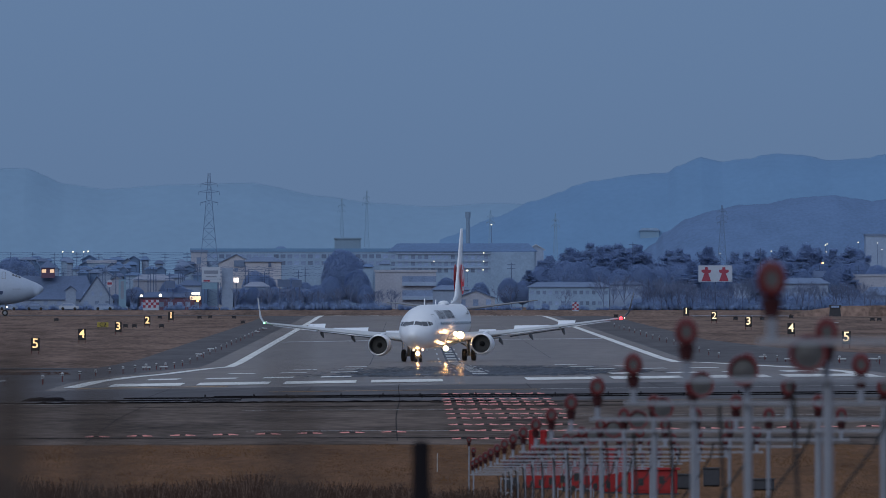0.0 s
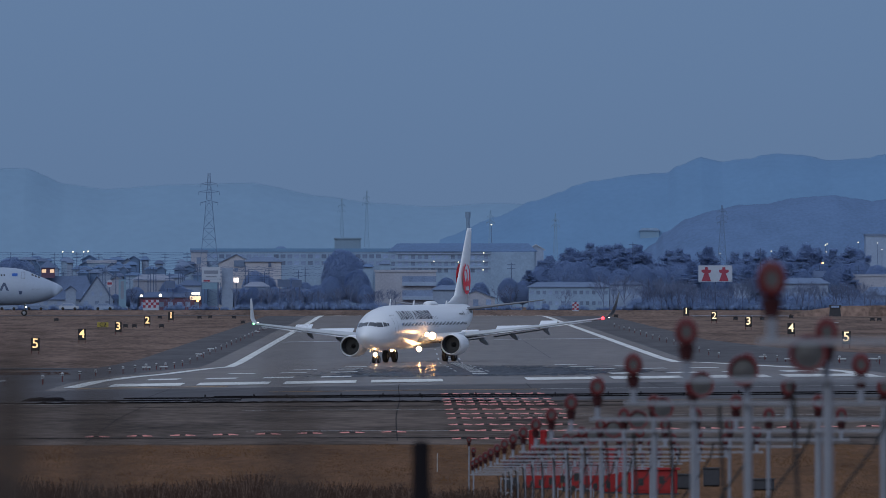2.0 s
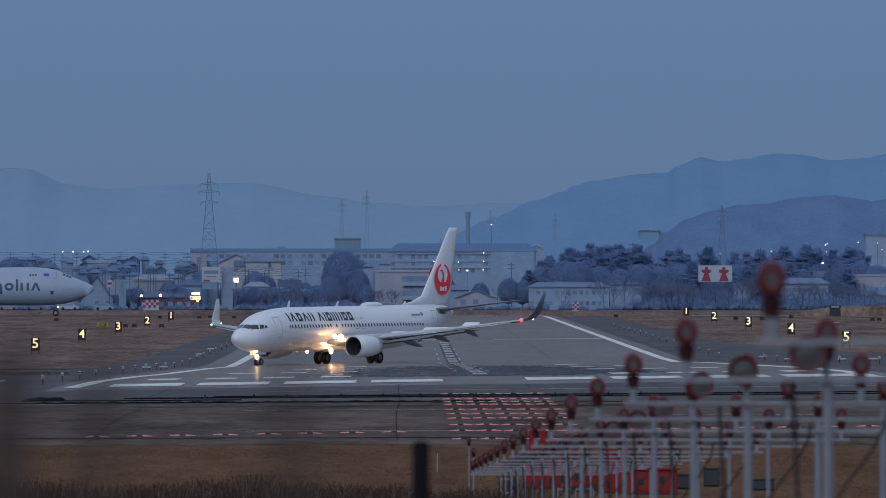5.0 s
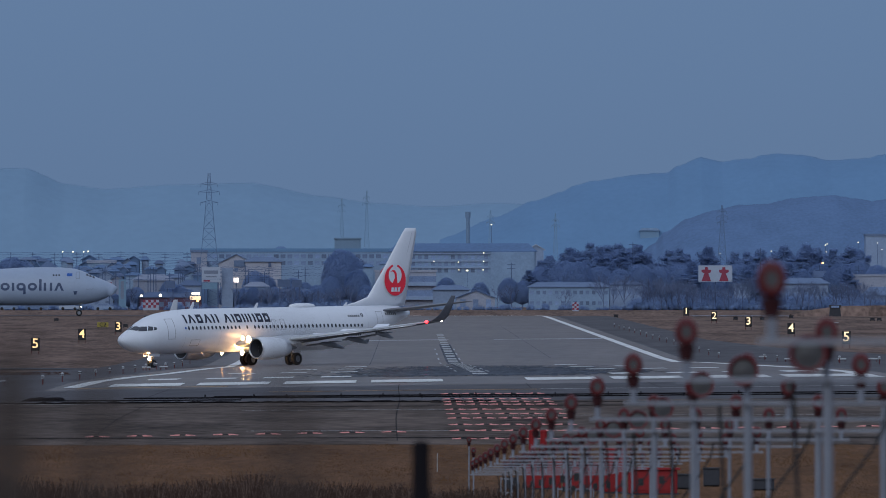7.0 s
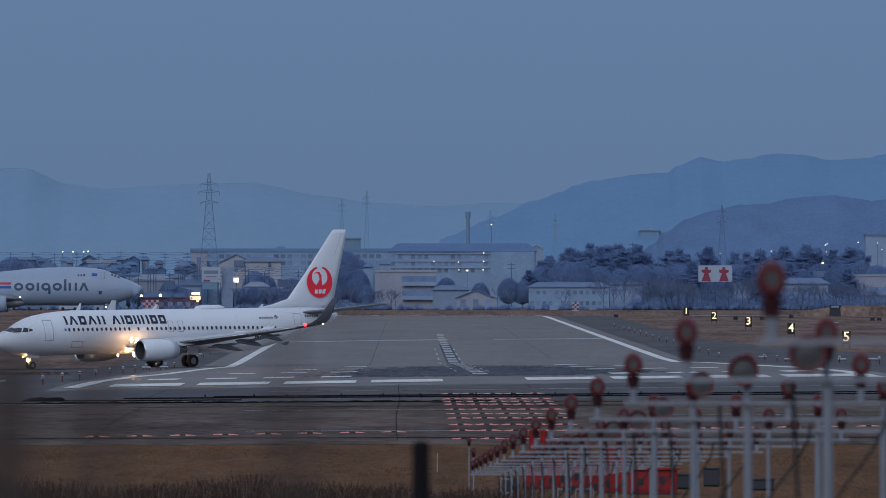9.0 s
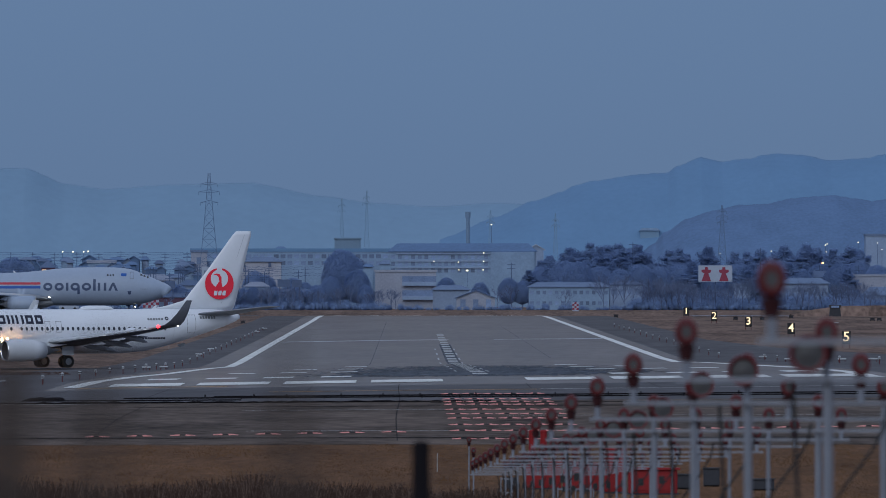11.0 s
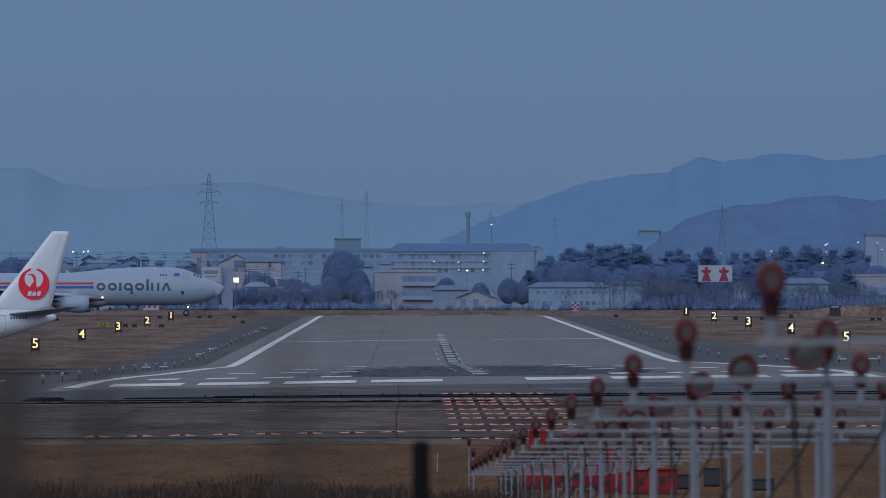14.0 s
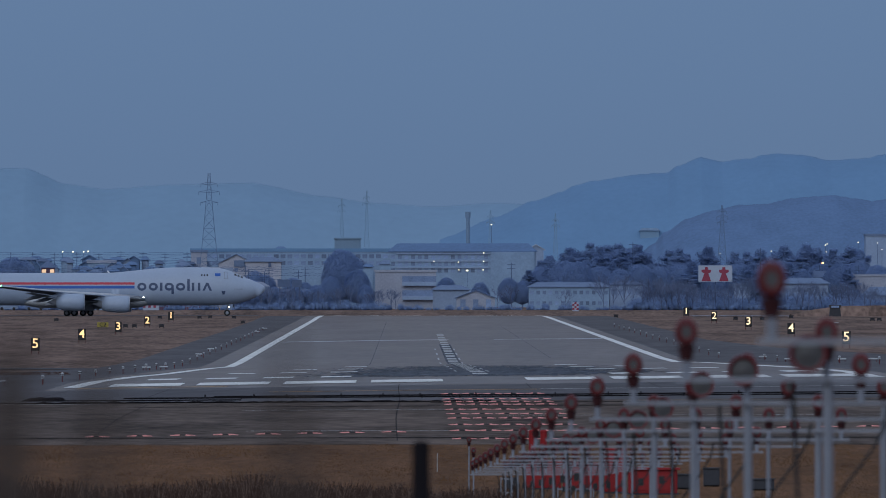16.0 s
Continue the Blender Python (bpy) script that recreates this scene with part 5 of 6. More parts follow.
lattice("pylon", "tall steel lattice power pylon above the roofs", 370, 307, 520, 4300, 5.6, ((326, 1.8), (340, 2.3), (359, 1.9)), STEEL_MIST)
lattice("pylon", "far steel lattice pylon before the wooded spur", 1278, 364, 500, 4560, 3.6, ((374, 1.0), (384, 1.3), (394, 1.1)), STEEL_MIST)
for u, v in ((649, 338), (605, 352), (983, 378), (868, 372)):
    lattice("pylon", "faint far pylon in a mist-tinted colour", u, v, 470, 4800, 2.4, ((v + 12, 0.8), (v + 22, 1.0)), HILL_FAR)
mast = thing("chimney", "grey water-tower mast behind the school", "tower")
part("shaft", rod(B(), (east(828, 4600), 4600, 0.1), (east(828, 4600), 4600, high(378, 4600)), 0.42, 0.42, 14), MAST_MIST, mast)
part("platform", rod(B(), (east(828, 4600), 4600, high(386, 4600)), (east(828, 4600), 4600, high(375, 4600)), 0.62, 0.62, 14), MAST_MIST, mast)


def pole(u, v_top, d, arms=1, r=0.12):
    x, z1 = east(u, d), high(v_top, d)
    ob = thing("utility_pole", "concrete utility pole with cross arms and wires", "utility pole", Matrix.Translation((x, d, 0.1)), "utility poles")
    part("shaft", rod(B(), (0, 0, 0), (0, 0, z1), r, r * 0.7, 6), STEEL_FAR, ob)
    for k in range(arms):
        part("cross_arm", box(B(), -0.9, 0.9, -0.06, 0.06, z1 - 0.5 - 0.8 * k, z1 - 0.38 - 0.8 * k), STEEL_FAR, ob)
    return ob


def poles_and_wires():
    rnd = random.Random(5)
    for k in range(10):
        pole(-20 + 39 * k, 446 + rnd.uniform(-1, 2), 4520, 2, 0.10)
    for u, v in ((140, 472), (186, 472), (266, 474), (272, 474), (320, 472), (326, 480), (434, 470), (440, 478), (90, 470), (230, 478), (60, 478), (1100, 470), (905, 466), (1420, 462), (1450, 470), (1520, 470), (1550, 474), (262, 476), (276, 475), (316, 473), (323, 474), (182, 476), (205, 480), (32, 474), (48, 476), (112, 482), (350, 470), (386, 472), (396, 480), (410, 476), (540, 474), (528, 480), (468, 482), (300, 484), (245, 486), (1346, 440), (1120, 430), (476, 476)):
        pole(u, v, 4190 if u < 500 else 4260, 2)
    for name, d, u0, u1, vs, sag in (("overhead_wires", 4520, -30, 350, (447, 450, 453, 461, 466, 471), 1.5), ("overhead_wires", 4190, -20, 500, (474, 477, 480, 488, 494), 2.0), ("overhead_wires", 4290, 380, 570, (472, 476, 483, 487), 2.5), ("overhead_wires", 4400, -20, 420, (456, 463, 469, 484), 2.2)):
        ob = thing(name, "thin dark overhead wires between poles", "wires")
        for v in vs:
            bm = B()
            n = 24
            pts = [(east(u0 + (u1 - u0) * i / n, d), d, high(v + sag * (1 - abs(math.cos(i * 1.3))), d)) for i in range(n + 1)]
            tube(bm, pts, 0.035, 3)
            part("wire", bm, STEEL_FAR, ob)
    for u, v, m, r in ((111, 446, STREET, 0.28), (129, 446, STREET, 0.28), (148, 446, STREET, 0.28), (156, 445, STREET, 0.24), (68, 458, STREET_AMBER, 0.24), (1275, 449, STREET, 0.22), (1365, 445, STREET, 0.2), (1461, 434, STREET, 0.24), (1464, 432, STREET, 0.18), (1519, 429, STREET, 0.24),
                       (1553, 430, STREET, 0.24), (1561, 442, STREET, 0.24), (1456, 466, STREET_AMBER, 0.36), (827, 479, STREET, 0.34), (1008, 470, STREET, 0.16), (870, 398, STREET, 0.22), (1473, 502, STREET, 0.16), (1326, 527, STREET, 0.14), (1462, 446, STREET, 0.16)):
        d = 4300 if v > 460 else 4560
        ob = thing("street_lamp", "lit street lamp on a slim pole", "street lamp", Matrix.Translation((east(u, d), d, 0.1)), "street lamps")
        z = high(v, d) - 0.1
        part("post", rod(B(), (0, 0.4, 0), (0, 0.4, z), 0.05, 0.04, 5), STEEL_FAR, ob)
        part("lamp_head", ball(B(), (0, 0, z), r * 0.66, 0.8), m, ob, "glowing lamp head", True)
    # boards
    d = 4104
    sb = thing("signboard", "tall white roadside signboard on two posts with grey and red panels", "signboard")
    for o in (362, 386):
        part("post", rod(B(), (east(o, d), d + 0.15, 0.1), (east(o, d), d + 0.15, high(474, d)), 0.12), STEEL_FAR, sb)
    part("panel", box(B(), east(357, d), east(390, d), d - 0.1, d, high(494, d), high(473, d)), SIGN_WHITE, sb, "white panel")
    part("lettering_bar", box(B(), east(361, d), east(386, d), d - 0.13, d - 0.1, high(485, d), high(479, d)), SIGN_GREY, sb)
    part("lettering_bar", box(B(), east(364, d), east(384, d), d - 0.13, d - 0.1, high(491, d), high(489, d)), SIGN_GREY, sb)
    part("panel", box(B(), east(357, d), east(390, d), d - 0.1, d, high(500, d), high(494.6, d)), SIGN_WHITE, sb, "white lower panel")
    part("lettering_bar", box(B(), east(360, d), east(372, d), d - 0.13, d - 0.1, high(498.6, d), high(496, d)), SIGN_RED, sb)
    part("panel", box(B(), east(358, d), east(384, d), d - 0.1, d, high(512, d), high(501, d)), SIGN_TEAL, sb, "pale teal panel")
    gb = thing("billboard", "grey building sign beside the road", "signboard")
    part("panel", box(B(), east(392, d), east(412, d), d + 2, d + 2.4, 0.1, high(475, d)), WALL_GREY, gb)
    lw = thing("lit_sign", "small bright lit shop sign on a post", "sign")
    part("panel", box(B(), east(413.5, d), east(422.5, d), d - 0.2, d, high(500, d), high(492, d)), glow("shop_sign", (1.0, 0.86, 0.78), 1.8), lw)
    part("post", rod(B(), (east(418, d), d + 0.1, 0.1), (east(418, d), d + 0.1, high(498, d)), 0.1), STEEL_FAR, lw)
    tw = thing("sign_tower", "slim pale green sign tower", "sign")
    part("panel", box(B(), east(210, d), east(223, d), d - 0.4, d, 0.1, high(495, d)), SIGN_TEAL, tw)
    part("stripe", box(B(), east(213.5, d), east(219, d), d - 0.43, d - 0.4, high(530, d), high(498, d)), SIGN_GREY, tw)
    ov = thing("pole_sign", "small oval sign on a pole", "sign")
    part("panel", rings(B(), [[(east(194, d) + 0.6 * math.cos(a), d + y, high(502, d) + 0.8 * math.sin(a)) for a in (2 * math.pi * i / 16 for i in range(16))] for y in (-0.1, 0.1)]), SIGN_WHITE, ov)
    part("stripe", box(B(), east(190, d), east(198, d), d - 0.13, d - 0.1, high(504, d), high(500, d)), SIGN_RED, ov)
    part("post", rod(B(), (east(194, d), d, 0.1), (east(194, d), d, high(507, d)), 0.08), STEEL_FAR, ov)
    # chequered obstruction boards
    for u0, u1, v0, v1, nu, nv, dd in ((253, 281, 531, 545, 6, 3, 4090), (1013, 1024, 535, 549, 3, 4, 4020)):
        ob = thing("chequer_board", "red and white chequered obstruction board on the field", "board")
        x0, x1, z0, z1 = east(u0, dd), east(u1, dd), high(v1, dd), high(v0, dd)
        part("backing", box(B(), x0, x1, dd, dd + 0.3, min(z0, 0.1), z1), SIGN_WHITE, ob)
        for i in range(nu):
            for j in range(nv):
                if (i + j) % 2 == 0:
                    part("square", box(B(), x0 + (x1 - x0) * i / nu, x0 + (x1 - x0) * (i + 1) / nu, dd - 0.03, dd, z0 + (z1 - z0) * j / nv, z0 + (z1 - z0) * (j + 1) / nv), SIGN_RED, ob)
    d = 4098
    bb = thing("billboard", "white billboard with two red painted shapes on posts", "billboard")
    part("panel", box(B(), east(1236, d), east(1296, d), d - 0.2, d, high(499, d), high(470, d)), SIGN_WHITE, bb, "white panel")
    for u in (1250, 1281):
        bm = B()
        x, z = east(u, d), high(480, d)
        prism(bm, [(x - 1.0, z - 2.1), (x + 1.0, z - 2.1), (x + 0.42, z - 0.5), (x + 1.0, z - 0.2), (x + 1.0, z + 0.25), (x + 0.35, z + 0.3), (x + 0.3, z + 0.8), (x - 0.3, z + 0.8), (x - 0.35, z + 0.3), (x - 1.0, z + 0.25), (x - 1.0, z - 0.2), (x - 0.42, z - 0.5)], "y", d - 0.23, d - 0.2)
        part("painted_shape", bm, SIGN_RED, bb, "plain red shape")
    for u in (1242, 1266, 1290):
        part("post", rod(B(), (east(u, d), d + 0.1, 0.1), (east(u, d), d + 0.1, high(490, d)), 0.1), STEEL_FAR, bb)
    # parked cars along the road
    rnd = random.Random(8)
    for u, m in ((122, SIGN_WHITE), (184, WALL_PALE), (62, ROOF_GREY), (14, WALL_GREY)):
        d = 4086
        ob = thing("car", "small parked car by the field road", "car", Matrix.Translation((east(u, d), d, 0.15)), "parked cars")
        part("body", prism(B(), [(-2, 0.3), (2, 0.3), (2.05, 0.8), (1.3, 0.95), (0.7, 1.45), (-1.1, 1.45), (-1.75, 0.95), (-2.05, 0.85)], "y", -0.8, 0.8), m, ob)
        part("windows", prism(B(), [(1.1, 0.97), (0.62, 1.38), (-1.0, 1.38), (-1.5, 0.97)], "y", -0.82, 0.82), PANE, ob)
        for wx in (-1.25, 1.25):
            part("wheel", rings(B(), [[(wx + 0.32 * math.cos(a), y, 0.32 + 0.32 * math.sin(a)) for a in (2 * math.pi * i / 12 for i in range(12))] for y in (-0.84, 0.84)]), TYRE, ob)


poles_and_wires()


# ---- airfield furniture ----
def digits(text, size):
    cu = bpy.data.curves.new("digit", "FONT")
    cu.body, cu.size, cu.align_x, cu.align_y, cu.extrude, cu.offset = text, size, "CENTER", "CENTER", 0.01, 0.012
    tmp = new("digit", cu)
    bpy.context.view_layer.update()
    me = bpy.data.meshes.new_from_object(tmp.evaluated_get(bpy.context.evaluated_depsgraph_get()))
    bpy.data.objects.remove(tmp)
    return me


def distance_signs():
    """Lit distance-to-go boards every thousand feet on both sides."""
    for k in range(5):
        n = 5 - k
        d = 2125 + 305 * k
        for x, m in ((-40.1, DIGIT_AMBER), (47.3, DIGIT)):
            z = land(x, d)
            ob = thing("distance_sign", "black lit runway distance board with the numeral %d" % n, "sign", Matrix.Translation((x, d, z)), "runway distance signs")
            bm = box(B(), -0.47, 0.47, 0, 0.3, 0.40, 1.80)
            bmesh.ops.bevel(bm, geom=bm.edges[:], offset=0.04, segments=1, affect="EDGES")
            part("board", bm, BLACK, ob, "black board")
            for o in (-0.38, 0.38):
                part("leg", rod(B(), (o, 0.15, 0), (o, 0.15, 0.4), 0.04), RED_PAINT, ob, "red leg")
            me = digits(str(n), 1.48)
            me.materials.clear()
            me.materials.append(m)
            dg = new("digit", me)
            dg.parent = ob
            dg.matrix_basis = Matrix.LocRotScale((0, -0.02, 1.15), Euler((math.pi / 2, 0, 0)), None)
            tagged(dg, "glowing numeral")


distance_signs()


def edge_posts():
    """Elevated edge lights: red stems with white heads, every sixty metres."""
    ob = thing("edge_light", "small runway edge light with white head on red stem", "runway light")
    part("stem", rod(B(), (0, 0, 0), (0, 0, 0.38), 0.032, 0.032, 8), RED_PAINT, ob, "red stem")
    part("head", rings(B(), [[(r * math.cos(a), r * math.sin(a), z) for a in (2 * math.pi * i / 10 for i in range(10))] for z, r in ((0.36, 0.06), (0.40, 0.10), (0.52, 0.10), (0.57, 0.05))]), MARKER, ob, "white lamp head")
    part("lens_band", rod(B(), (0, 0, 0.43), (0, 0, 0.47), 0.106, 0.106, 10), BLACK, ob, "dark lens band")
    first = True
    for k in range(28):
        d = 1125 + 63.5 * k
        for x in (-20.8, 29.8 + (3.2 if d < 1850 else 0)):
            m = Matrix.Translation((x, d, land(x, d) + 0.12))
            if first:
                ob.matrix_basis, first = m, False
                tagged(ob, group="runway edge lights")
            else:
                copy_thing(ob, m)
    bar = thing("marker_box", "low white marker box on red feet at the runway side", "marker")
    bm = box(B(), -0.36, 0.36, -0.25, 0.25, 0.20, 0.32)
    bmesh.ops.bevel(bm, geom=bm.edges[:], offset=0.03, segments=1, affect="EDGES")
    part("box", bm, MARKER, bar, "white box")
    for o in (-0.26, 0.26):
        part("foot", rod(B(), (o, 0, 0), (o, 0, 0.22), 0.03), RED_PAINT, bar, "red foot")
    for i, (u, d) in enumerate(((259, 1600), (290, 1650), (352, 2050), (373, 2180), (0, 1150), (455, 2750), (468, 2900), (1350, 1850), (1395, 1780), (1490, 1640), (1545, 1600), (1480, 2950))):
        m = Matrix.Translation((east(u, d), d, land(east(u, d), d) + 0.1))
        if i:
            copy_thing(bar, m)
        else:
            bar.matrix_basis = m
            tagged(bar, group="white marker boxes")
    # guidance sign, dark bushes of drain covers, far equipment
    d = 2960
    ys = thing("guidance_sign", "small yellow and black taxiway sign on two legs", "sign", Matrix.Translation((east(182, d), d, land(-45, d))))
    part("board", box(B(), -0.85, 0.85, 0, 0.2, 0.35, 1.1), SIGN_YELLOW, ys)
    me = digits("C2", 0.85)
    me.materials.clear()
    me.materials.append(BLACK)
    dg = new("lettering", me)
    dg.parent, dg.matrix_basis = ys, Matrix.LocRotScale((0, -0.02, 0.72), Euler((math.pi / 2, 0, 0)), None)
    for o in (-0.6, 0.6):
        part("leg", rod(B(), (o, 0.1, 0), (o, 0.1, 0.4), 0.04), BLACK, ys)
    rnd = random.Random(4)
    box1 = thing("equipment_box", "dark low equipment box standing in the grass", "equipment box")
    bm = box(B(), -0.36, 0.36, -0.3, 0.3, 0.12, 0.50)
    bmesh.ops.bevel(bm, geom=bm.edges[:], offset=0.08, segments=1, affect="EDGES")
    part("case", bm, BOX_GREY, box1)
    part("lid", box(B(), -0.46, 0.46, -0.4, 0.4, 0.50, 0.56), BOX_GREY, box1)
    for o in (-0.33, 0.33):
        part("foot", box(B(), o - 0.05, o + 0.05, -0.3, 0.3, 0, 0.15), BLACK, box1)
    for i, (u, d) in enumerate(((222, 3050), (238, 3050), (286, 3050), (176, 3050), (283, 3500), (353, 3500), (372, 3550), (414, 3500), (100, 3400), (1302, 3200), (1349, 3200), (1400, 3300), (1544, 3150), (1556, 3150), (1090, 3400), (430, 3250))):
        m = Matrix.Translation((east(u, d), d, land(east(u, d), d)))
        if i:
            copy_thing(box1, m)
        else:
            box1.matrix_basis = m
            tagged(box1, group="equipment boxes in the grass")
    # hut, mound and arresting gear
    d = 3640
    hut = thing("guard_hut", "small dark equipment hut with a sloped top on the field", "hut", Matrix.Translation((east(1478, d), d, land(80, d))))
    part("wall", prism(B(), [(-1.1, 0), (1.1, 0), (0.95, 1.5), (-0.95, 1.5)], "y", 0, 2), BOX_GREY, hut)
    part("cab", prism(B(), [(-0.95, 1.5), (0.95, 1.5), (1.15, 2.15), (-1.15, 2.15)], "y", -0.1, 2.1), BOX_GREY, hut)
    part("window", box(B(), -0.7, 0.7, -0.13, -0.1, 1.65, 2.0), PANE, hut, "dull window band")
    part("mast", rod(B(), (0, 1, 2.1), (0, 1, 2.7), 0.04), BLACK, hut)
    bm = B()
    rows = []
    for i in range(30):
        x = east(1400, 3820) + i * 1.6
        h = 1.7 * (1 - math.exp(-max(0, i - 1) / 2.5)) + 0.12 * noise.noise((x, 2, 0))
        rows.append([(x, 3812, -0.6), (x, 3816, h * 0.6), (x, 3819, h), (x, 3826, h), (x, 3832, -0.6)])
    rings(bm, rows, close=False, cap=False)
    tagged(part("earth_bank", bm, GRASS, None, "", True), "low grassy earth bank at the field's far side", "earth bank", kind="structure")


edge_posts()


def arresting_gear():
    """Two dark barrier cables on stanchions across the overrun, with a bundled net."""
    ob = thing("arresting_barrier", "dark arresting cables on short stanchions across the concrete", "barrier")
    for d, x0, start in ((903, -13, -7.6), (916, -9, -9.4)):
        part("cable", tube(B(), [(x, d, land(x, d) + 0.22) for x in range(x0, 34, 2)], 0.032), TAR, ob, "thick black cable")
        for k in range(13):
            x = start + 2.05 * k + 0.3 * math.sin(k * 2.3)
            part("stanchion", box(B(), x - 0.03, x + 0.03, d - 0.05, d + 0.05, land(x, d) + 0.1, land(x, d) + 0.32), TAR, ob, "short black stanchion")
    part("cable", tube(B(), [(x * 0.5, 890, land(x * 0.5, 890) + 0.2) for x in range(-33, -14, 2)], 0.03), TAR, ob, "thick black cable")
    d = 893
    bm = B()
    rings(bm, [[(x, d + r * math.cos(a), land(x, d) + 0.16 + r * 0.8 + 0.8 * r * math.sin(a)) for a in (2 * math.pi * i / 10 for i in range(10))] for x, r in ((-17.5, 0.02), (-17.1, 0.10), (-16.6, 0.13), (-16.4, 0.11), (-15.9, 0.12), (-15.6, 0.11), (-15.5, 0.04))])
    part("net_bundle", bm, TAR, ob, "rolled black net bundle", True)
    net = thing("barrier_net", "long black net laid along the concrete", "net")
    rnd = random.Random(2)
    rows = []
    for k in range(100):
        x = -26 + k * 0.30
        r = rnd.uniform(0.02, 0.055)
        rows.append([(x, 872 + r * math.cos(a), land(x, 872) + 0.17 + r + r * math.sin(a)) for a in (2 * math.pi * i / 6 for i in range(6))])
    part("net_roll", rings(B(), rows), TAR, net)


arresting_gear()


def overrun_lights():
    """Flush red approach lights: each a low dark fitting with two sloping red cheeks."""
    ob = thing("inset_light", "flush red light fitting with sloped red cheeks in the concrete", "runway light")
    part("fitting", prism(B(), [(-0.11, 0), (0.11, 0), (0.08, 0.045), (-0.08, 0.045)], "y", -0.1, 0.1), BLACK, ob, "dark cast fitting")
    for s in (-1, 1):
        part("cheek", prism(B(), [(s * 0.115, 0), (s * 0.47, 0), (s * 0.44, 0.014), (s * 0.115, 0.046)], "y", -0.12, 0.12), RED_INSET, ob, "red sloping cheek")
    spots = []
    for d in (705, 732, 753, 777, 799, 824, 854, 871, 890, 931):
        for i in range(5):
            spots.append((2.03 + 1.0 * i, d))
    for k in range(8):
        spots.append((-11.26 + 1.538 * k, 714 + 2.0 * k))
    for k in range(12):
        spots.append((8.2 + 1.538 * k, 736 + 1.5 * k))
    for i, (x, d) in enumerate(spots):
        m = Matrix.Translation((x, d, land(x, d) + 0.17))
        if i:
            copy_thing(ob, m)
        else:
            ob.matrix_basis = m
            tagged(ob, group="flush red approach lights")


overrun_lights()


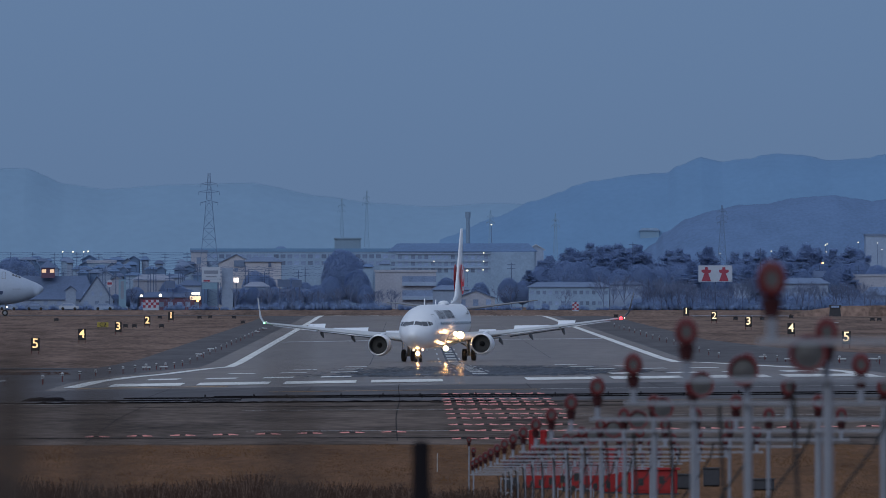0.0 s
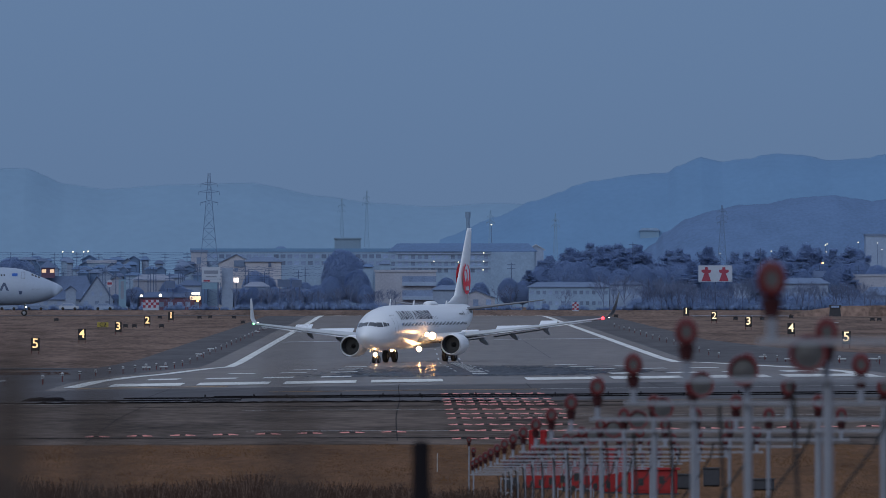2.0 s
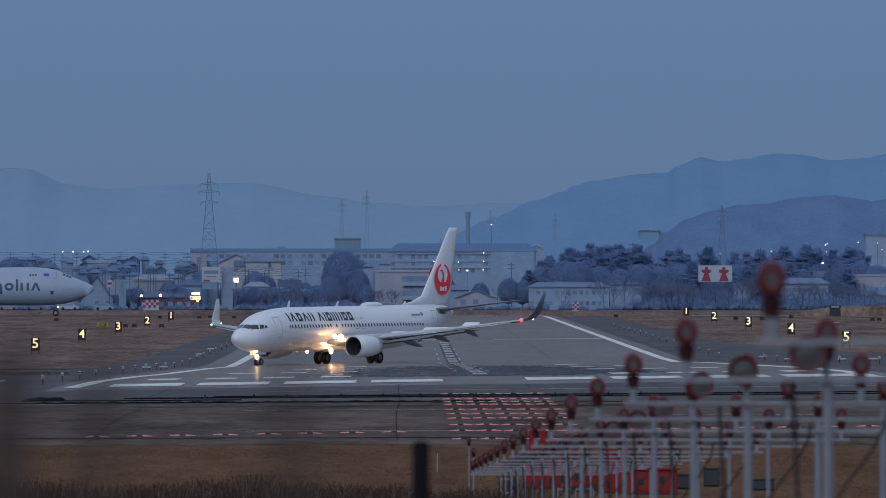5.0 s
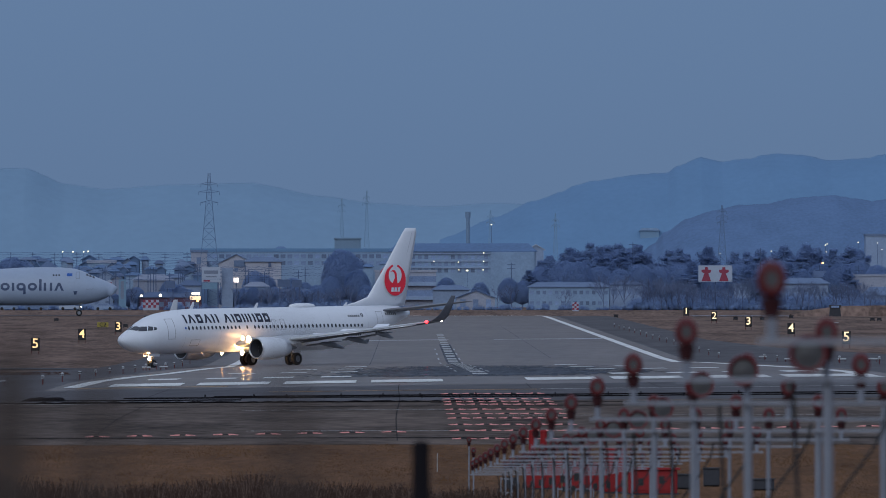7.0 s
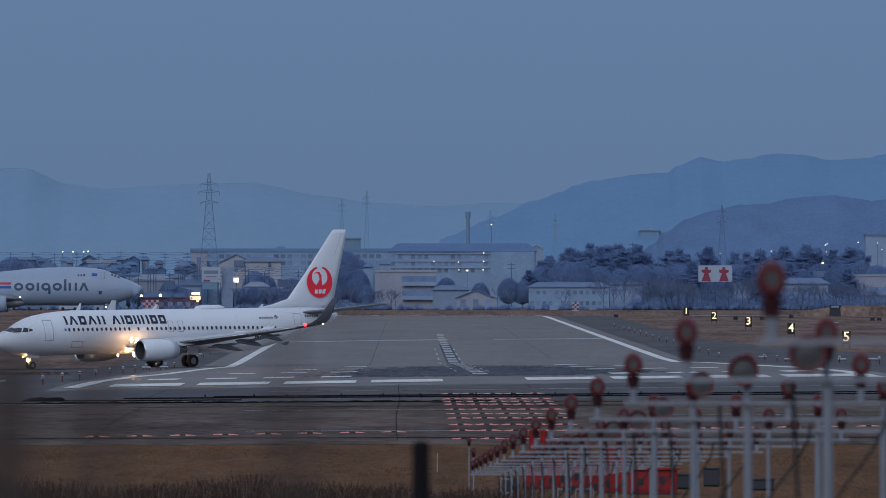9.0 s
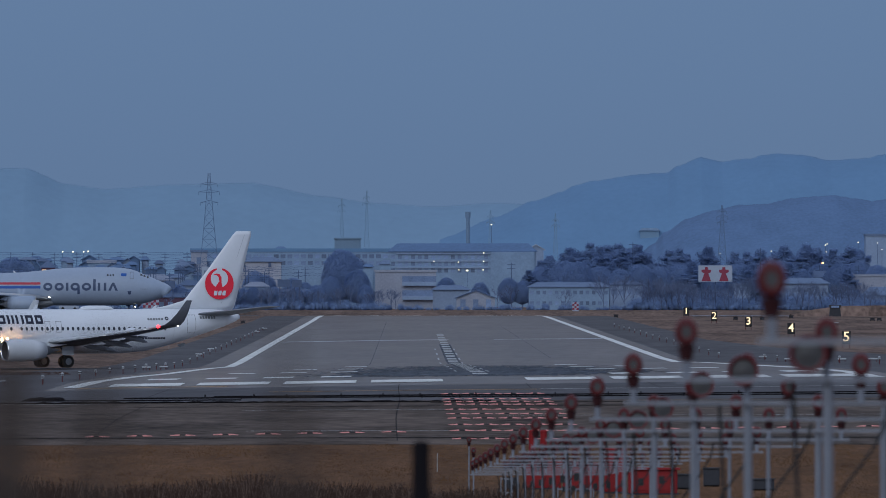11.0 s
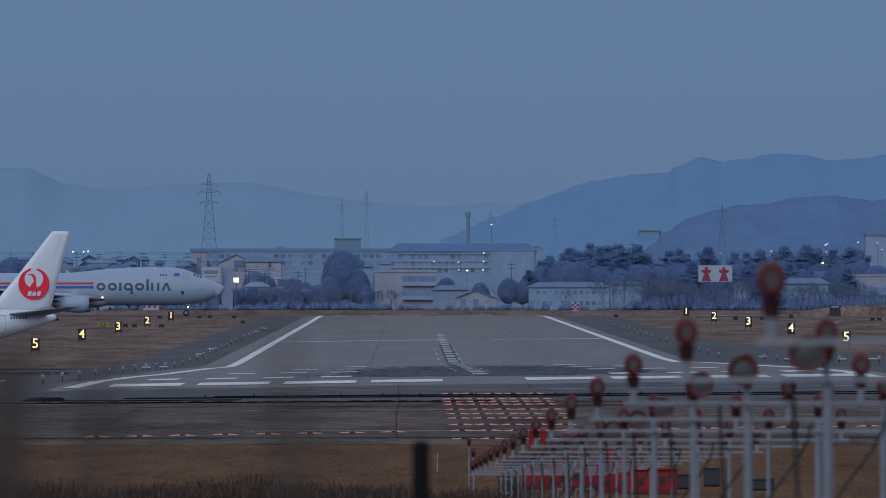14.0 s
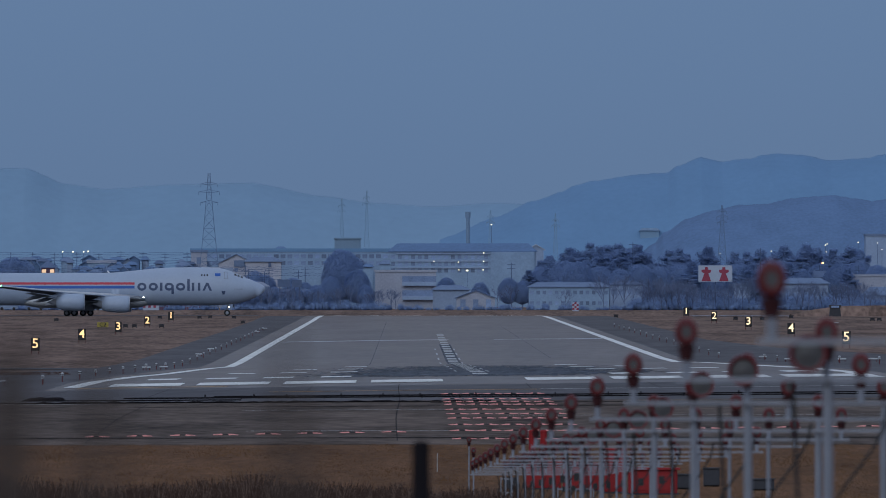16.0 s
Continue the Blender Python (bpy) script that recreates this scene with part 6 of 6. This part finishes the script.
def approach_lights():
    """Crossbars of shaded lamps on grey frames, every thirty metres, stepping down towards the runway."""
    lamp = B()
    n = 14
    # lens towards the approach, hood behind, stem under
    rings(lamp, [[(r * math.cos(a), y, 0.02 + r * 1.25 * math.sin(a)) for a in (2 * math.pi * i / n for i in range(n))] for y, r in ((-0.07, 0.034), (-0.085, 0.060), (0.02, 0.076), (0.10, 0.06), (0.14, 0.02))], cap=False)
    lamp_ob = part("lamp", lamp, RED_PAINT, None, "red lamp housing", True)
    lamp_me = lamp_ob.data
    bpy.data.objects.remove(lamp_ob)
    glass_ob = part("lens", rings(B(), [[(r * math.cos(a), -0.075, 0.02 + r * 1.25 * math.sin(a)) for a in (2 * math.pi * i / n for i in range(n))] for r in (0.035, 0.002)], cap=False), LENS, None)
    glass_me = glass_ob.data
    bpy.data.objects.remove(glass_ob)
    neck_ob = part("neck", rod(B(), (0, 0.02, -0.17), (0, 0.02, -0.07), 0.035, 0.06, 8), RED_DARK, None)
    neck_me = neck_ob.data
    bpy.data.objects.remove(neck_ob)
    stem_ob = part("stem", rod(B(), (0, 0.02, -0.30), (0, 0.02, -0.15), 0.026, 0.026, 8), GALV, None)
    stem_me = stem_ob.data
    bpy.data.objects.remove(stem_ob)
    disc_ob = part("flasher", rings(B(), [[(r * math.cos(a), y, r * math.sin(a)) for a in (2 * math.pi * i / 18 for i in range(18))] for y, r in ((-0.06, 0.002), (-0.05, 0.085), (-0.06, 0.102))], cap=False), LENS, None)
    disc_me = disc_ob.data
    bpy.data.objects.remove(disc_ob)
    rim_ob = part("rim", rings(B(), [[(r * math.cos(a), y, r * math.sin(a)) for a in (2 * math.pi * i / 18 for i in range(18))] for y, r in ((-0.07, 0.098), (-0.08, 0.122), (0.06, 0.128), (0.14, 0.07), (0.15, 0.004))], cap=False), RED_PAINT, None)
    rim_me = rim_ob.data
    bpy.data.objects.remove(rim_ob)
    for k in range(16):
        d = 98 + 30 * k
        zl = 9.02 - 0.0120 * (d - 98)
        zb = zl - 0.29
        g = land(4, d)
        ob = thing("approach_light_bar", "grey steel crossbar with red shaded approach lamps on posts", "approach light", Matrix.Translation((0, d, 0)), "approach light bars")
        part("crossbar", box(B(), 1.74, 5.56, -0.035, 0.035, zb - 0.014, zb + 0.014), GALV, ob, "grey steel crossbar")
        for i in range(5):
            x = 1.81 + 0.912 * i
            lm = shared("lamp", lamp_me, ob, Matrix.Translation((x, 0, zl)))
            tagged(lm, "red lamp housing with clear lens")
            for nm, me in (("lens", glass_me), ("neck", neck_me), ("stem", stem_me)):
                shared(nm, me, lm, Matrix())
        fl = shared("flasher", disc_me, ob, Matrix.Translation(((2.6, 2.6, 2.69, 2.8, 2.82, 2.9)[min(k, 5)], -0.06, zb + (0.15, 0.17, 0.26, 0.33, 0.25, 0.25)[min(k, 5)])))
        tagged(fl, "round grey flasher lamp with red rim")
        shared("rim", rim_me, fl, Matrix())
        for x in (2.73, 4.54):
            slim = 0.034 if k < 5 else 0.024
            part("post", rod(B(), (x, 0.05, g - 0.1), (x, 0.05, zb), slim, slim, 8), GALV, ob, "grey steel post")
        if k == 15:
            for x0, x1, zs in ((2.60, 2.92, (zb - 0.12, zb - 0.50)), (4.18, 5.17, (zb - 0.40,))):
                for x in (x0, (x0 + x1) / 2, x1) if x1 - x0 > 0.5 else (x0, x1):
                    part("post", rod(B(), (x, 0.05, g - 0.1), (x, 0.05, zs[0] + 0.05), 0.018, 0.018, 8), GALV, ob, "thin grey post")
                for z in zs:
                    part("rung", box(B(), x0, x1, 0.03, 0.07, z - 0.02, z + 0.02), GALV, ob, "grey steel rung")
        for x, dz in ((2.9, 0.35), (4.36, 0.4)) if k > 7 else ():
            bm = box(B(), x - 0.05, x + 0.05, 0.0, 0.08, zb - dz - 0.07, zb - dz + 0.07)
            part("junction_box", bm, BLACK, ob, "small dark junction box")
        part("cable", tube(B(), [(3.6 + 0.25 * math.cos(i * 0.5), 0.06, zb - 0.04 - 0.16 * i) for i in range(7)], 0.012, 5), BLACK, ob, "black supply cable")
        bm = tube(B(), [(2.5 + 0.05 * math.sin(i), 0.08, zb - i * (zb - g) / 8) for i in range(9)], 0.014, 5)
        part("cable", bm, BLACK, ob, "black supply cable")
    for u, v, d in ((830, 780, 580), (838, 799, 566)):
        x, z, g = east(u, d), high(v, d), land(2, d)
        ob = thing("approach_lamp", "single red shaded approach lamp on a thin post", "approach light", Matrix.Translation((x, d, 0)), "single approach lamps")
        lm = shared("lamp", lamp_me, ob, Matrix.Translation((0, 0, z)))
        for nm, me in (("lens", glass_me), ("neck", neck_me), ("stem", stem_me)):
            shared(nm, me, lm, Matrix())
        part("post", rod(B(), (0, 0.03, g - 0.1), (0, 0.03, z - 0.28), 0.022, 0.022, 8), GALV, ob, "thin grey post")
    # dark control cases under the last bars
    for i, (x, d, w, hh) in enumerate(((3.2, 612, 0.4, 0.35), (8.7, 612, 0.7, 0.46), (9.5, 616, 0.5, 0.58), (11.0, 610, 0.7, 0.36))):
        ob = thing("control_case", "dark grey control case under the light bars", "control case", Matrix.Translation((x, d, land(x, d))), "control cases")
        bm = box(B(), -w / 2, w / 2, 0, 0.5, 0.05, hh)
        bmesh.ops.bevel(bm, geom=bm.edges[:], offset=0.025, segments=1, affect="EDGES")
        part("case", bm, BOX_GREY, ob)
        part("lid", box(B(), -w / 2 - 0.03, w / 2 + 0.03, -0.04, 0.54, hh, hh + 0.04), BOX_GREY, ob)
        part("foot", box(B(), -w / 2, w / 2, 0.1, 0.4, -0.2, 0.06), BLACK, ob)


approach_lights()


def red_shelters():
    """Red and white equipment shelters and posts by the last bars."""
    for x, d, w, h, lab in ((5.36, 609, 1.1, 0.84, "bright red equipment cabinet in the grass"), (4.22, 612, 1.1, 0.82, "small bright red equipment cabinet in the grass"), (6.37, 606, 0.6, 1.34, "bright red equipment shelter beside the light bars"), (7.52, 604, 1.5, 0.78, "bright red equipment shelter in the grass")):
        z = land(x, d)
        ob = thing("equipment_shelter", lab, "shelter", Matrix.Translation((x, d, z)), "red equipment shelters")
        bm = box(B(), -w / 2, w / 2, 0, 1.4, 0.05, h)
        bmesh.ops.bevel(bm, geom=bm.edges[:], offset=0.03, segments=1, affect="EDGES")
        part("case", bm, RED_BRIGHT, ob, "red steel case")
        part("door", box(B(), -w * 0.42, -w * 0.05, -0.03, 0.0, 0.15, h - 0.12), RED_BRIGHT, ob, "red door")
        part("door", box(B(), w * 0.05, w * 0.42, -0.03, 0.0, 0.15, h - 0.12), RED_BRIGHT, ob, "red door")
        part("roof", box(B(), -w / 2 - 0.08, w / 2 + 0.08, -0.1, 1.5, h, h + 0.06), RED_BRIGHT, ob, "red roof sheet")
        part("plinth", box(B(), -w / 2 - 0.05, w / 2 + 0.05, -0.05, 1.45, -0.3, 0.06), BOX_GREY, ob, "dark grey plinth")
    for x, d in ((4.05, 640), (4.42, 640)):
        z = land(x, d)
        ob = thing("marker_post", "red obstruction marker post", "post", Matrix.Translation((x, d, z)), "red marker posts")
        part("shaft", rod(B(), (0, 0, -0.1), (0, 0, 1.3), 0.11, 0.11, 10), RED_BRIGHT, ob)
        part("cap", ball(B(), (0, 0, 1.32), 0.12, 0.6), RED_BRIGHT, ob, "", True)


red_shelters()


REED = mat("dead_reed", (0.055, 0.042, 0.036), 0.9, vary=0.3, scale=5)


def foreground():
    """Dead reeds, a fence post, and rough grass this side of the overrun."""
    d = 108
    z0, z1 = land(0, d), high(786, d)
    fp = thing("steel_pole", "dark slender steel pole before the airfield", "pole", Matrix.Translation((east(745, d), d, z0)))
    part("shaft", rod(B(), (0, 0, -0.2), (0, 0, z1 - z0), 0.054, 0.048, 12), TAR, fp)
    part("cap", ball(B(), (0, 0, z1 - z0), 0.04, 0.5), TAR, fp, "", True)
    st = thing("marker_stick", "thin white marker stick in the grass", "stick", Matrix.Translation((east(774, 640), 640, land(1, 640))))
    part("shaft", rod(B(), (0, 0, -0.1), (0, 0, 0.62), 0.015, 0.012, 6), PAINT_FADED, st)
    rnd = random.Random(31)
    bm = B()
    for k in range(60000):
        d = 560 + 130 * rnd.random()
        x = rnd.uniform(-14.5, 15.5)
        z = land(x, d)
        h = rnd.uniform(0.02, 0.07) * (1 + 0.6 * noise.noise((x * 0.7, d * 0.06, 5)))
        a = rnd.uniform(-0.11, 0.11)
        w = rnd.uniform(0.015, 0.04)
        v = [bm.verts.new(p) for p in ((x - w, d, z - 0.02), (x + w, d, z - 0.02), (x + a, d + 0.05, z + h), (x, d + w, z - 0.02))]
        bm.faces.new((v[0], v[1], v[2])), bm.faces.new((v[1], v[3], v[2])), bm.faces.new((v[3], v[0], v[2]))
    tagged(part("grass_tufts", bm, BLADES, None), "dry brown grass blades before the concrete", "grass", kind="stuff")
    for name, count, colour, lab, lift in (("weeds", 7000, (0.036, 0.019, 0.014), "dark dead weed stems in the grass", 0.0), ("dry_stalks", 1500, (0.115, 0.078, 0.062), "pale brown dry stalks among the weeds", 4.0)):
        bm = B()
        for k in range(count):
            d = rnd.uniform(500, 566)
            x = rnd.gauss(-2.9, 1.9) if k % 4 == 0 else rnd.uniform(-14.5, 3.4)
            z = land(x, d)
            thick = 0.5 + 0.6 * noise.noise((x * 0.9, 3.1, d * 0.03)) + 0.3 * noise.noise((x * 3.1, 7.7, d * 0.05))
            if thick < 0.25:
                continue
            top = high(890 - 58 * thick * (1.0 if x < -4 else 0.72) + rnd.uniform(-3, 12) - lift, d)
            z1 = max(top, z + 0.06)
            lean = rnd.uniform(-0.6, 0.6)
            rod(bm, (x, d, z), (x + lean, d, z1), 0.012, 0.006, 4, cap=False)
            for q in range(2):
                f = rnd.uniform(0.5, 0.95)
                b = Vector((x + lean * f, d, z + (z1 - z) * f))
                rod(bm, b, b + Vector((rnd.uniform(-0.12, 0.12), 0, rnd.uniform(0.01, 0.07))), 0.008, 0.004, 3, cap=False)
        tagged(part(name, bm, mat("dead_" + name, colour, 0.9, vary=0.5, scale=2)), lab, name.replace("_", " "), kind="stuff")
    bm = B()
    for k in range(5200):
        d = 1338 + 190 * rnd.random() ** 1.6
        x = rnd.uniform(-34, -22.3 - 0.022 * (d - 1338))
        if noise.noise((x * 0.35, d * 0.02, 9)) < -0.25:
            continue
        z, h, a = land(x, d), rnd.uniform(0.06, 0.24), rnd.uniform(-0.2, 0.2)
        w = rnd.uniform(0.03, 0.09)
        v = [bm.verts.new(q) for q in ((x - w, d, z), (x + w, d, z), (x + a, d + 0.05, z + h), (x, d + w, z))]
        bm.faces.new((v[0], v[1], v[2])), bm.faces.new((v[1], v[3], v[2])), bm.faces.new((v[3], v[0], v[2]))
    tagged(part("scrub", bm, mat("dark_scrub", (0.060, 0.036, 0.032), 0.95, vary=0.5, scale=0.8, spec=0.03)), "dark brown winter scrub beside the asphalt", "scrub", kind="stuff")
    # reeds near the lens, soft dark streaks
    for k in range(20):
        u = (0, 12, 26, 178, 184, 512, 520, 8, 36, 20)[k % 10] + rnd.uniform(-6, 6)
        v_top, d, lean = rnd.uniform(560, 720), rnd.uniform(15, 22), rnd.uniform(-0.01, 0.01)
        x, z = east(u, d), high(v_top, d)
        ob = thing("reed", "thin dead reed stalk near the camera", "reed", Matrix.Translation((x, d, 7.5)), "dead reeds")
        h = z - 7.5
        part("stalk", rod(B(), (-lean, 0, 0), (lean, 0, h), 0.0032, 0.0022, 5), REED, ob)
        part("plume", rod(B(), (lean * 0.8, 0, h * 0.93), (lean * 1.05, 0, h), 0.007, 0.003, 5), REED, ob)


foreground()


# ---- what moves ----
def motions():
    rows = []
    for t, x, d, a in AIRLINER_ROWS:
        lean = float(np.interp(t, [0, 1.5, 8, 11.5], [0.8, 0.95, 0.92, 0.0]))    # the camber's slope under the wheels
        rows.append((t, Matrix.Translation((x, d, land(x, d) + 0.16)) @ Matrix.Rotation(radians(-lean), 4, "Y") @ pose(0, 0, 0, 0, 0, -90 - a)))
    walk(airliner, rows)
    rows = []
    for t, u in FREIGHTER_ROWS:
        x = (u - 721) * 3950 / FOCAL - 37.4
        rows.append((t, pose(x, 3950, -0.69, 0, 0, 0)))
    walk(freighter, rows)


AIRLINER_ROWS = ((0, 2.95, 1846.3, 7.16), (1, 2.25, 1840.9, 10.7), (2, 1.16, 1835.7, 14.98), (3, -0.55, 1830.0, 19.98), (4.2, -3.18, 1823.8, 26.7), (5.2, -6.05, 1818.6, 32.93),
                 (6.3, -9.79, 1813.6, 39.76), (7, -12.52, 1810.5, 43.75), (8, -16.87, 1806.3, 49.52), (9, -21.49, 1802.6, 54.82), (10.2, -27.74, 1798.5, 61.52), (11.5, -35.08, 1795.1, 68.62),
                 (12.5, -40.96, 1792.9, 73.12), (13.5, -46.97, 1791.3, 77.52), (14.5, -53.12, 1790.0, 81.52), (15, -56.1, 1789.6, 83.32), (16, -62.1, 1788.9, 85.82))
FREIGHTER_ROWS = ((0, 77), (1, 94), (2, 111), (3, 129), (4, 148), (6.5, 197), (7, 208), (8, 229), (9, 252), (11.5, 318), (13.5, 381), (14.5, 415), (15.5, 452), (16, 470))
motions()
